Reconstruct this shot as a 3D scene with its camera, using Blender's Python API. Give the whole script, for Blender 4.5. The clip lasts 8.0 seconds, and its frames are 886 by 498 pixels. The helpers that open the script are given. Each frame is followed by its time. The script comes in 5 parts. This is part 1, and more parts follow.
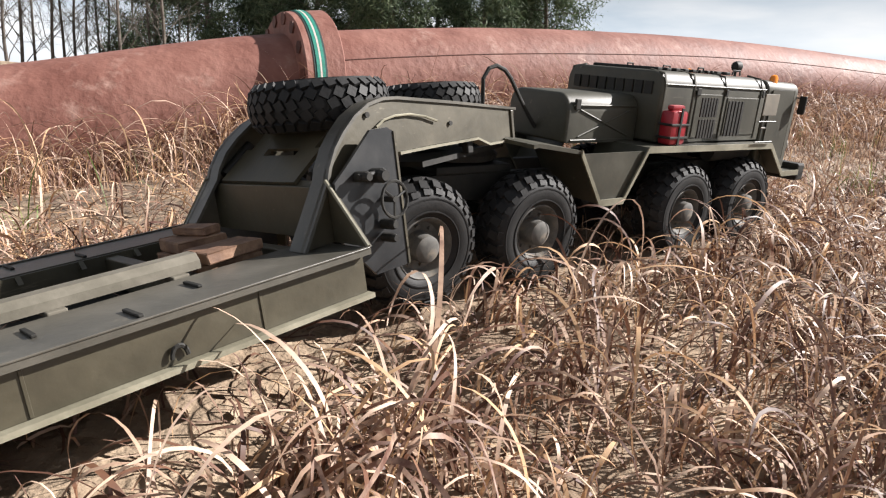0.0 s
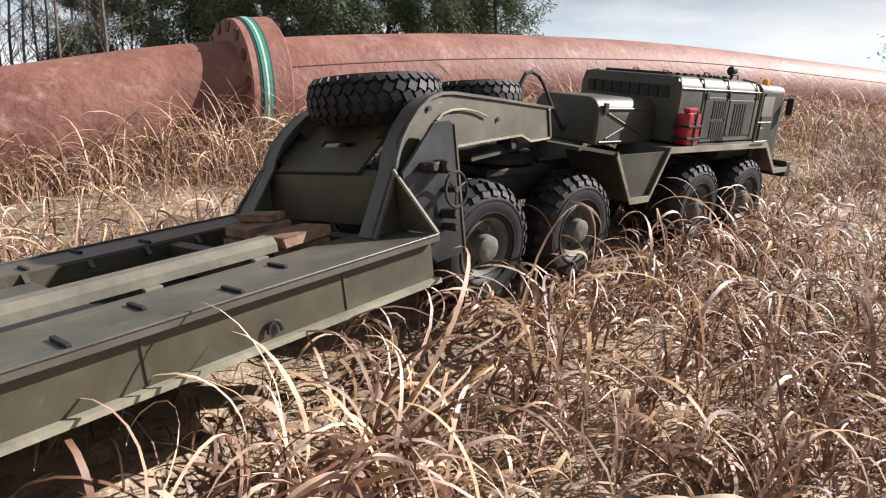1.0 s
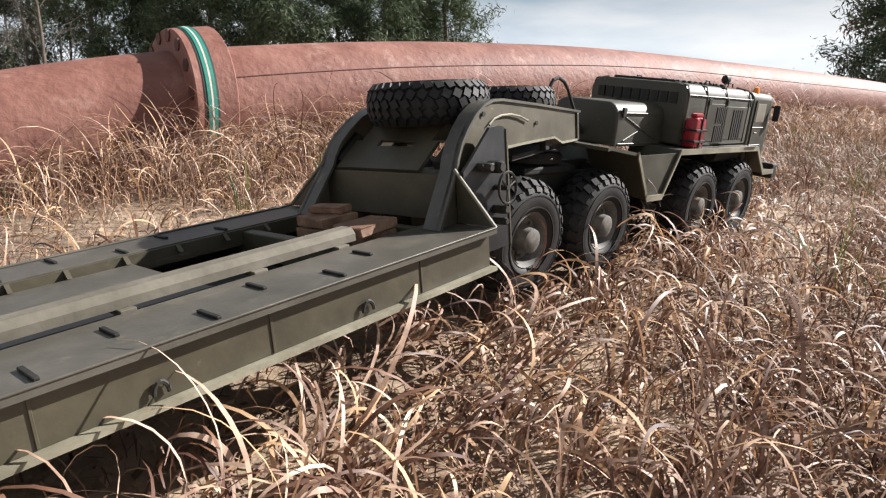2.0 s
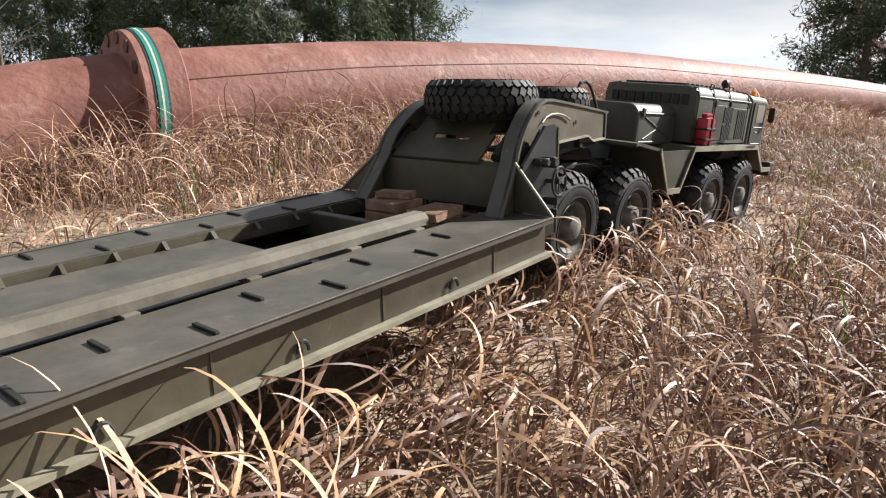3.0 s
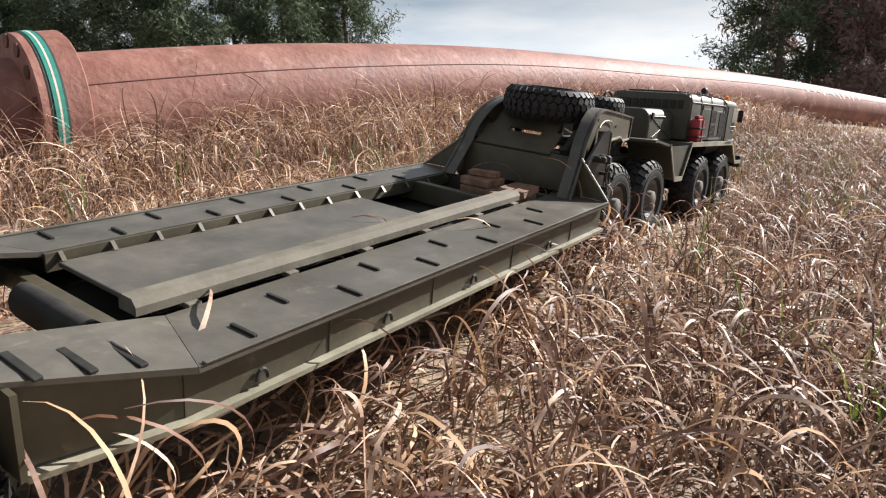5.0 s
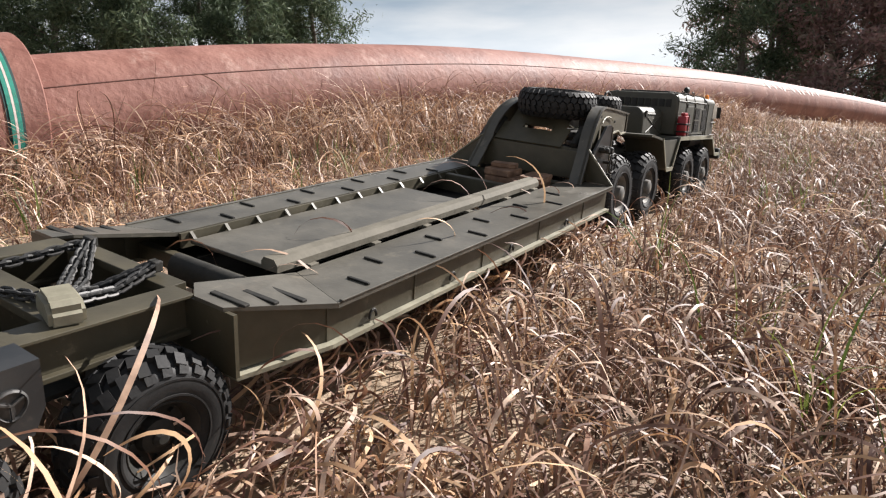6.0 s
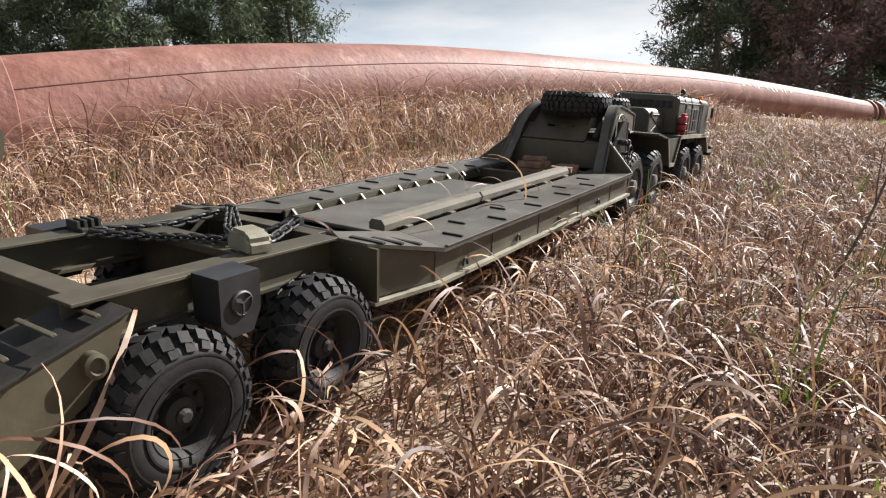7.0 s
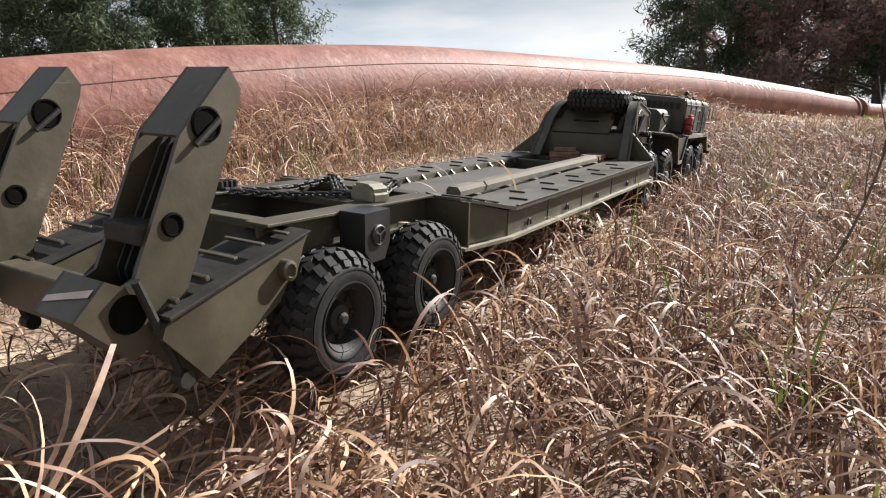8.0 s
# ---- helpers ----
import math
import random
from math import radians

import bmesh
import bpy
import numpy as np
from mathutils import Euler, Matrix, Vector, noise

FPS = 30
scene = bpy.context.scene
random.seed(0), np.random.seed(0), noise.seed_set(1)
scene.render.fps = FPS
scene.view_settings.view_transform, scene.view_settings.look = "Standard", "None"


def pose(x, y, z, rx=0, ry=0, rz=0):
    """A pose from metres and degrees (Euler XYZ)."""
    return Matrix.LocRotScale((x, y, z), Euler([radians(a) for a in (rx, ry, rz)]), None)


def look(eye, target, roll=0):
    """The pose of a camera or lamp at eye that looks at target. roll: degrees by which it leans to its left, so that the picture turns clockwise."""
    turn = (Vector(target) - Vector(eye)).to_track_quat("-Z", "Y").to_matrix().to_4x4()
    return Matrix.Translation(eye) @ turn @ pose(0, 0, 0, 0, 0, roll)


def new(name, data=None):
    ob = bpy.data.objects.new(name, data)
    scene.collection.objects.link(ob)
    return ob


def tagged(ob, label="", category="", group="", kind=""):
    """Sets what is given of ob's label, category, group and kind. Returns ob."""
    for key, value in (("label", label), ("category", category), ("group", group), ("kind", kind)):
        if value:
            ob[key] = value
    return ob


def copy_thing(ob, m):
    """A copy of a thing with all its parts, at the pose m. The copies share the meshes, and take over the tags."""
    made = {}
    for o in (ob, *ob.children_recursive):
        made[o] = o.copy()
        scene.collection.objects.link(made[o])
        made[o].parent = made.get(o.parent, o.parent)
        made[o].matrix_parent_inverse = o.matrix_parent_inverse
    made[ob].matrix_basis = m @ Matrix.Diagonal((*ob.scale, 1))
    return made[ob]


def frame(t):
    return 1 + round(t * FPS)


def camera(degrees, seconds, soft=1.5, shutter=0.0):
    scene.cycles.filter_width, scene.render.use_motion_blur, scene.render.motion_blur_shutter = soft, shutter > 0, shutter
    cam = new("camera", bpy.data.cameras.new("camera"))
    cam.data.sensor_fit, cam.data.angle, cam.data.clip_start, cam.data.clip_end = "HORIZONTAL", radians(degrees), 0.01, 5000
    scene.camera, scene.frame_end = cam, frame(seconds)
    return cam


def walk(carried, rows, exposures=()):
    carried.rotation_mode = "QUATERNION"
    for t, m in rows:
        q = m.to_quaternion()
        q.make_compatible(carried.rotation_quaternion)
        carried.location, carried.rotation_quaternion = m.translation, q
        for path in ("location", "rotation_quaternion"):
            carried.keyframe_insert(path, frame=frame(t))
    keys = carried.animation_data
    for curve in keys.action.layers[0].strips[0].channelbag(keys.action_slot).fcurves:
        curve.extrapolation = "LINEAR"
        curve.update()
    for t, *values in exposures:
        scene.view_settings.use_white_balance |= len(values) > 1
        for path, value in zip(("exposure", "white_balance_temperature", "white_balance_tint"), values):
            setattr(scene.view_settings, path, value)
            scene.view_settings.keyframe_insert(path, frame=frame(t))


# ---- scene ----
cam = camera(68.38, 8.0, soft=1.2)
# seconds, x, y, z, tilt from straight down, roll, yaw
PATH = [
    (0.0, -0.0000, 0.0000, 0.2500, 77.34, -3.41, -1.47),
    (0.5, 0.0022, 0.0103, 0.2484, 77.69, -3.07, -3.39),
    (1.0, 0.0091, 0.0129, 0.2507, 78.03, -2.59, -5.48),
    (1.5, 0.0047, 0.0037, 0.2572, 78.33, -2.40, -7.70),
    (2.0, 0.0194, 0.0147, 0.2631, 78.53, -1.78, -9.57),
    (3.5, 0.0684, 0.0446, 0.2489, 78.95, -0.50, -13.25),
    (4.0, 0.0837, 0.0510, 0.2476, 79.04, -0.22, -14.68),
    (4.5, 0.0951, 0.0589, 0.2500, 79.10, 0.03, -16.07),
    (6.0, 0.1184, 0.0570, 0.2506, 79.05, 0.98, -20.00),
    (6.5, 0.1194, 0.0584, 0.2501, 79.03, 1.22, -20.94),
    (7.0, 0.1184, 0.0586, 0.2497, 78.96, 1.40, -21.82),
    (7.5, 0.1200, 0.0643, 0.2499, 78.90, 1.66, -22.55),
    (8.0, 0.1203, 0.0668, 0.2530, 78.90, 1.92, -22.89),
]
walk(cam, [(t, pose(*p)) for t, *p in PATH])

# rig: seconds, then for the trailer and for the truck: way along the track, sideways, bounce, yaw, pitch, lean
RIG = [
    (0.0, -1.0544, 0.0005, -0.0223, 6.0095, 3.8140, -10.3379, 0.0870, 0.1469, 0.0112, -5.4514, -0.4595, -0.7586),
    (0.5, -1.0136, 0.0053, -0.0148, 4.3433, 3.5404, -10.0915, 0.1386, 0.1292, 0.0096, -4.4401, -0.6375, -0.0648),
    (1.0, -0.9689, 0.0153, -0.0055, 2.7715, 2.9745, -9.1092, 0.1871, 0.1073, 0.0130, -4.3554, -0.6994, -0.2133),
    (1.5, -0.9286, 0.0306, 0.0050, 0.9824, 3.1680, -8.0130, 0.2305, 0.0881, 0.0195, -4.7968, -1.2366, -0.2466),
    (2.0, -0.8591, 0.0409, 0.0084, -0.5574, 2.9071, -6.7881, 0.2915, 0.0645, 0.0152, -4.9461, -1.6729, 0.7656),
    (3.5, -0.6696, 0.0127, 0.0103, -1.2281, 0.9526, -0.7770, 0.4990, 0.0130, -0.0196, -5.1120, -3.2488, -0.5500),
    (4.0, -0.5968, 0.0106, 0.0113, -1.4730, 0.3916, 2.0647, 0.5806, -0.0006, -0.0263, -5.2008, -3.6960, -0.6134),
    (4.5, -0.5233, 0.0165, 0.0094, -2.4875, 0.2641, 3.9445, 0.6488, -0.0179, -0.0266, -5.3662, -3.0397, -0.1069),
    (6.0, -0.2794, 0.0295, -0.0029, -4.7630, 1.0674, 3.1684, 0.8838, -0.0510, -0.0335, -5.0972, -2.9263, 0.1215),
    (6.5, -0.2156, 0.0164, -0.0035, -4.7675, 0.4059, 1.3576, 0.9534, -0.0585, -0.0383, -4.9636, -2.9963, 0.4127),
    (7.0, -0.1439, -0.0022, -0.0067, -4.7212, -0.2748, 0.4063, 1.0262, -0.0740, -0.0449, -4.7463, -3.0184, 1.1961),
    (7.5, -0.0720, -0.0049, -0.0015, -5.3213, -1.1773, -0.5409, 1.0975, -0.0826, -0.0496, -4.3823, -3.1210, 2.2191),
    (8.0, -0.0013, -0.0202, -0.0012, -5.3015, -1.5003, -0.5252, 1.1689, -0.0923, -0.0542, -3.8565, -3.2065, 3.3992),
]
HEADING, TILT_X, TILT_Y = radians(49.273), 0.0119, -0.0888
BASE = Vector((0.1695, 0.6514, 0.0402))
UP = Vector((TILT_X, TILT_Y, 1)).normalized()
AHEAD = Vector((math.sin(HEADING), math.cos(HEADING), 0))
AHEAD = (AHEAD - UP * AHEAD.dot(UP)).normalized()
LEFT = UP.cross(AHEAD)


def track_pose(way, side, bounce, yaw, pitch, lean):
    """A vehicle's place on the sloping track; it pitches about a point 0.6 m ahead of its origin."""
    m = Matrix((AHEAD, LEFT, UP)).transposed().to_4x4()
    m.translation = BASE + AHEAD * way + LEFT * side + UP * bounce
    return m @ pose(0, 0, 0, 0, 0, yaw) @ pose(0.6, 0, 0) @ pose(0, 0, 0, 0, -pitch, 0) @ pose(-0.6, 0, 0) @ pose(0, 0, 0, lean)


def trailer_pose(*row):
    return track_pose(*row[:6])


def truck_pose(*row):
    return track_pose(*row[6:])


# ---- light ----
SUN_AZ, SUN_EL = radians(76), radians(34)
world = bpy.data.worlds.new("sky")
scene.world = world
world.use_nodes = True
wn = world.node_tree
wn.nodes.clear()
sky = wn.nodes.new("ShaderNodeTexSky")
sky.sky_type, sky.sun_disc = "NISHITA", False
sky.sun_elevation, sky.sun_rotation = SUN_EL, SUN_AZ
sky.dust_density, sky.ozone_density = 1.5, 1.5
wco = wn.nodes.new("ShaderNodeTexCoord")
wmap = wn.nodes.new("ShaderNodeMapping")
wmap.inputs["Scale"].default_value = (1.2, 1.2, 6.0)
wnoise = wn.nodes.new("ShaderNodeTexNoise")
wnoise.inputs["Scale"].default_value, wnoise.inputs["Detail"].default_value = 2.6, 7
wramp = wn.nodes.new("ShaderNodeValToRGB")
wramp.color_ramp.elements[0].position, wramp.color_ramp.elements[1].position = 0.36, 0.62
wmix = wn.nodes.new("ShaderNodeMixRGB")
wmix.inputs[2].default_value = (8.5, 8.8, 9.4, 1)
wbg = wn.nodes.new("ShaderNodeBackground")
wbg.inputs["Strength"].default_value = 0.027
wout = wn.nodes.new("ShaderNodeOutputWorld")
wn.links.new(wco.outputs["Generated"], wmap.inputs["Vector"])
wn.links.new(wmap.outputs["Vector"], wnoise.inputs["Vector"])
wn.links.new(wnoise.outputs["Fac"], wramp.inputs["Fac"])
wn.links.new(wramp.outputs["Color"], wmix.inputs[0])
wn.links.new(sky.outputs["Color"], wmix.inputs[1])
# bright haze low over the horizon, with thin streaks of blue; sized to the sky in view, so the dimmer dome above adds
# less fill
wsep = wn.nodes.new("ShaderNodeSeparateXYZ")
wlow = wn.nodes.new("ShaderNodeMapRange")
wlow.interpolation_type = "SMOOTHSTEP"
for i, v in ((1, 0.05), (2, 0.25), (3, 0.92), (4, 0.0)):
    wlow.inputs[i].default_value = v
whaze = wn.nodes.new("ShaderNodeMixRGB")
whaze.inputs[1].default_value, whaze.inputs[2].default_value = (11.6, 13.4, 15.6, 1), (18.0, 18.4, 18.8, 1)
wfull = wn.nodes.new("ShaderNodeMixRGB")
wn.links.new(wco.outputs["Generated"], wsep.inputs[0])
wn.links.new(wsep.outputs["Z"], wlow.inputs[0])
wn.links.new(wramp.outputs["Color"], whaze.inputs[0])
wn.links.new(wlow.outputs[0], wfull.inputs[0])
wn.links.new(wmix.outputs["Color"], wfull.inputs[1])
wn.links.new(whaze.outputs["Color"], wfull.inputs[2])
wn.links.new(wfull.outputs["Color"], wbg.inputs["Color"])
wn.links.new(wbg.outputs["Background"], wout.inputs["Surface"])
sun = new("sun", bpy.data.lights.new("sun", "SUN"))
sun.data.energy, sun.data.angle, sun.data.color = 5.0, radians(0.5), (1.0, 0.955, 0.93)
sun_from = Vector((math.sin(SUN_AZ) * math.cos(SUN_EL), math.cos(SUN_AZ) * math.cos(SUN_EL), math.sin(SUN_EL)))
sun.matrix_world = look(sun_from * 50, (0, 0, 0))
scene.view_settings.exposure = 1.24


# ---- materials ----
def material(name, colours, scale=30.0, rough=0.7, metal=0.0, bump=0.3, bump_scale=None, dist=0.002, island=False, per_object=False, wear=None, spec=0.5, trans=0.0, scratch=None):
    """Procedural surface: a ramp of colours over noise at two scales, bump, and optional wear patches."""
    m = bpy.data.materials.new(name)
    m.use_nodes = True
    nt = m.node_tree
    b = nt.nodes["Principled BSDF"]
    b.inputs["Metallic"].default_value = metal
    b.inputs["Specular IOR Level"].default_value = spec
    co = nt.nodes.new("ShaderNodeTexCoord")
    n1 = nt.nodes.new("ShaderNodeTexNoise")
    n1.inputs["Scale"].default_value, n1.inputs["Detail"].default_value, n1.inputs["Roughness"].default_value = scale, 8, 0.65
    nt.links.new(co.outputs["Object"], n1.inputs["Vector"])
    fac = n1.outputs["Fac"]
    if island or per_object:
        g = nt.nodes.new("ShaderNodeNewGeometry" if island else "ShaderNodeObjectInfo")
        mx = nt.nodes.new("ShaderNodeMath")
        mx.operation = "MULTIPLY_ADD"
        mx.inputs[1].default_value, mx.inputs[2].default_value = 0.3, -0.15
        nt.links.new(fac, mx.inputs[0])
        ad = nt.nodes.new("ShaderNodeMath")
        ad.operation = "ADD"
        nt.links.new(g.outputs["Random Per Island" if island else "Random"], ad.inputs[0])
        nt.links.new(mx.outputs[0], ad.inputs[1])
        fac = ad.outputs[0]
    ramp = nt.nodes.new("ShaderNodeValToRGB")
    el = ramp.color_ramp.elements
    lo, hi = (0.0, 1.0) if (island or per_object) else (0.3, 0.7)
    while len(el) < len(colours):
        el.new(0.5)
    for i, c in enumerate(colours):
        el[i].position = lo + (hi - lo) * i / (len(colours) - 1)
        el[i].color = (*c, 1)
    nt.links.new(fac, ramp.inputs["Fac"])
    colour = ramp.outputs["Color"]
    if wear:
        wc, ws, amount = wear
        n2 = nt.nodes.new("ShaderNodeTexNoise")
        n2.inputs["Scale"].default_value, n2.inputs["Detail"].default_value, n2.inputs["Roughness"].default_value = ws, 10, 0.7
        nt.links.new(co.outputs["Object"], n2.inputs["Vector"])
        r2 = nt.nodes.new("ShaderNodeValToRGB")
        r2.color_ramp.elements[0].position, r2.color_ramp.elements[1].position = amount, min(amount + 0.14, 1)
        nt.links.new(n2.outputs["Fac"], r2.inputs["Fac"])
        mix = nt.nodes.new("ShaderNodeMixRGB")
        mix.inputs[2].default_value = (*wc, 1)
        nt.links.new(r2.outputs["Color"], mix.inputs[0])
        nt.links.new(colour, mix.inputs[1])
        colour = mix.outputs["Color"]
    if scratch:
        mp = nt.nodes.new("ShaderNodeMapping")
        mp.inputs["Scale"].default_value, mp.inputs["Rotation"].default_value = (14, 170, 150), (0.3, 0.12, 0.25)
        n4 = nt.nodes.new("ShaderNodeTexNoise")
        n4.inputs["Scale"].default_value, n4.inputs["Detail"].default_value, n4.inputs["Roughness"].default_value = 1.0, 5, 0.6
        r4 = nt.nodes.new("ShaderNodeValToRGB")
        r4.color_ramp.elements[0].position, r4.color_ramp.elements[1].position = 0.66, 0.78
        mix4 = nt.nodes.new("ShaderNodeMixRGB")
        mix4.inputs[2].default_value = (*scratch, 1)
        nt.links.new(co.outputs["Object"], mp.inputs["Vector"])
        nt.links.new(mp.outputs["Vector"], n4.inputs["Vector"])
        nt.links.new(n4.outputs["Fac"], r4.inputs["Fac"])
        nt.links.new(r4.outputs["Color"], mix4.inputs[0])
        nt.links.new(colour, mix4.inputs[1])
        colour = mix4.outputs["Color"]
    nt.links.new(colour, b.inputs["Base Color"])
    rr = nt.nodes.new("ShaderNodeMapRange")
    rr.inputs["To Min"].default_value, rr.inputs["To Max"].default_value = max(rough - 0.14, 0.02), min(rough + 0.14, 1)
    nt.links.new(n1.outputs["Fac"], rr.inputs["Value"])
    nt.links.new(rr.outputs["Result"], b.inputs["Roughness"])
    if bump:
        n3 = nt.nodes.new("ShaderNodeTexNoise")
        n3.inputs["Scale"].default_value, n3.inputs["Detail"].default_value = bump_scale or scale * 4, 6
        nt.links.new(co.outputs["Object"], n3.inputs["Vector"])
        bp = nt.nodes.new("ShaderNodeBump")
        bp.inputs["Strength"].default_value, bp.inputs["Distance"].default_value = bump, dist
        nt.links.new(n3.outputs["Fac"], bp.inputs["Height"])
        nt.links.new(bp.outputs["Normal"], b.inputs["Normal"])
    if trans:
        tr = nt.nodes.new("ShaderNodeBsdfTranslucent")
        nt.links.new(colour, tr.inputs["Color"])
        ms = nt.nodes.new("ShaderNodeMixShader")
        ms.inputs[0].default_value = trans
        out = nt.nodes["Material Output"]
        nt.links.new(b.outputs[0], ms.inputs[1])
        nt.links.new(tr.outputs[0], ms.inputs[2])
        nt.links.new(ms.outputs[0], out.inputs["Surface"])
    return m


OLIVE = material("olive_paint", [(0.036, 0.031, 0.019), (0.058, 0.05, 0.031), (0.086, 0.074, 0.047)], 17, 0.48, 0.0, 0.22, 160, 0.0009, wear=((0.16, 0.135, 0.09), 34, 0.63), scratch=(0.2, 0.175, 0.125))
DECK = material("worn_deck_paint", [(0.05, 0.046, 0.037), (0.08, 0.074, 0.06), (0.118, 0.108, 0.088)], 16, 0.4, 0.0, 0.25, 180, 0.0008, wear=((0.15, 0.132, 0.1), 36, 0.6), scratch=(0.17, 0.15, 0.115))
TRUCKGREEN = material("truck_green_paint", [(0.028, 0.027, 0.018), (0.045, 0.042, 0.028), (0.064, 0.06, 0.041)], 22, 0.54, 0.0, 0.18, 200, 0.0006, wear=((0.15, 0.13, 0.09), 40, 0.64), scratch=(0.15, 0.135, 0.1))
PALE = material("bare_worn_edge", [(0.13, 0.12, 0.082), (0.21, 0.195, 0.14), (0.31, 0.29, 0.215)], 22, 0.6, 0.0, 0.3, 200, 0.001)
RAIL = material("dusty_grey_green_rail", [(0.085, 0.077, 0.058), (0.13, 0.118, 0.092), (0.185, 0.168, 0.135)], 26, 0.78, 0.0, 0.3, 200, 0.001, wear=((0.1, 0.098, 0.06), 18, 0.6), spec=0.25)
DARK = material("black_chassis", [(0.012, 0.012, 0.011), (0.022, 0.021, 0.018), (0.035, 0.032, 0.027)], 40, 0.65, 0.0, 0.3, 200, 0.001, spec=0.3)
RUBBER = material("dusty_rubber", [(0.006, 0.006, 0.006), (0.011, 0.0107, 0.0105), (0.02, 0.0185, 0.017)], 45, 0.66, 0.0, 0.35, 400, 0.0006, wear=((0.07, 0.058, 0.044), 38, 0.63), spec=0.4)
STEEL = material("grey_steel", [(0.06, 0.057, 0.05), (0.105, 0.1, 0.09), (0.165, 0.155, 0.138)], 60, 0.7, 0.0, 0.2, 300, 0.0005, wear=((0.2, 0.17, 0.13), 40, 0.5))
CHAIN = material("chain_steel", [(0.025, 0.025, 0.025), (0.055, 0.054, 0.052), (0.11, 0.105, 0.1)], 90, 0.55, 0.5, 0.1)
RED = material("red_plastic", [(0.2, 0.008, 0.014), (0.28, 0.012, 0.02), (0.34, 0.02, 0.026)], 30, 0.38, 0.0, 0.1)
ORANGE = material("amber_lens", [(0.75, 0.2, 0.01), (0.85, 0.27, 0.015)], 30, 0.2, 0.0, 0.0)
WOOD = material("weathered_wood", [(0.09, 0.045, 0.028), (0.19, 0.105, 0.062), (0.34, 0.21, 0.13)], 45, 0.75, 0.0, 0.5, 160, 0.0015, wear=((0.06, 0.03, 0.02), 40, 0.58))
GLASS = material("dusty_window", [(0.16, 0.15, 0.13), (0.3, 0.27, 0.22)], 20, 0.34, 0.0, 0.0, spec=0.5)
RUST = material("rusty_pipe", [(0.14, 0.055, 0.041), (0.21, 0.092, 0.07), (0.28, 0.138, 0.108)], 5.5, 0.68, 0.0, 0.7, 42, 0.005, spec=0.28, wear=((0.34, 0.21, 0.17), 8.0, 0.55))
RUSTDARK = material("dark_rust", [(0.05, 0.02, 0.014), (0.1, 0.036, 0.024), (0.16, 0.06, 0.04)], 30, 0.75, 0.0, 0.6, 120, 0.003)
STRAP = material("green_strap", [(0.01, 0.16, 0.11), (0.015, 0.23, 0.17)], 60, 0.7, 0.0, 0.2)
STRAPDARK = material("dark_strap_edge", [(0.01, 0.03, 0.03), (0.02, 0.05, 0.045)], 60, 0.7, 0.0, 0.2)
CHALK = material("white_paint_mark", [(0.5, 0.4, 0.36), (0.66, 0.58, 0.53)], 30, 0.7, 0.0, 0.0)
SAND = material("sandy_soil", [(0.095, 0.062, 0.04), (0.25, 0.18, 0.118), (0.43, 0.33, 0.23)], 7, 0.92, 0.0, 0.9, 45, 0.012, wear=((0.1, 0.068, 0.048), 3.0, 0.52))
STRAW = material("dry_grass", [(0.071, 0.031, 0.021), (0.163, 0.08, 0.049), (0.428, 0.251, 0.138), (0.592, 0.386, 0.223), (0.122, 0.058, 0.043), (0.816, 0.608, 0.456), (0.245, 0.135, 0.09), (0.102, 0.05, 0.04), (0.673, 0.463, 0.323)], 30, 0.55, 0.0, 0.0, island=True, trans=0.22, spec=0.4)
THATCH = material("old_grass_thatch", [(0.07, 0.034, 0.027), (0.14, 0.078, 0.058), (0.3, 0.19, 0.13), (0.09, 0.047, 0.04), (0.46, 0.33, 0.24), (0.2, 0.12, 0.09)], 30, 0.6, 0.0, 0.0, island=True, trans=0.15, spec=0.3)
GREENBLADE = material("green_grass", [(0.05, 0.08, 0.015), (0.1, 0.15, 0.03), (0.22, 0.25, 0.06)], 30, 0.5, 0.0, 0.0, island=True, trans=0.3)
FRESH = material("fresh_plant", [(0.22, 0.3, 0.04), (0.36, 0.44, 0.07)], 30, 0.6, 0.0, 0.0, island=True, trans=0.3)
# near-black for discs that imitate the shade inside holes
HOLE_SHADE = material("hole_shade_black", [(0.003, 0.003, 0.003), (0.006, 0.006, 0.005)], 30, 0.9, 0.0, 0.0, spec=0.05)
LITTER = material("dead_leaves", [(0.08, 0.045, 0.03), (0.2, 0.12, 0.075), (0.36, 0.26, 0.17), (0.5, 0.4, 0.28)], 30, 0.85, 0.0, 0.0, island=True)
NEEDLE = material("pine_needles", [(0.035, 0.058, 0.03), (0.075, 0.108, 0.056), (0.14, 0.175, 0.1)], 0.6, 0.75, 0.0, 0.0, island=True, trans=0.25)
# leaf colours lifted so that bright haze and flare are painted into them
BROWNLEAF = material("brown_leaves", [(0.2, 0.12, 0.11), (0.32, 0.19, 0.175), (0.19, 0.17, 0.125)], 0.6, 0.8, 0.0, 0.0, island=True, trans=0.3)
BLACKGLOSS = material("black_gloss_paint", [(0.012, 0.013, 0.014), (0.02, 0.021, 0.022), (0.034, 0.034, 0.034)], 25, 0.34, 0.0, 0.12, 200, 0.0006, wear=((0.08, 0.07, 0.055), 30, 0.64))
BARK = material("grey_bark", [(0.05, 0.04, 0.032), (0.1, 0.085, 0.07), (0.17, 0.15, 0.125)], 6, 0.9, 0.0, 0.6, 12, 0.03)


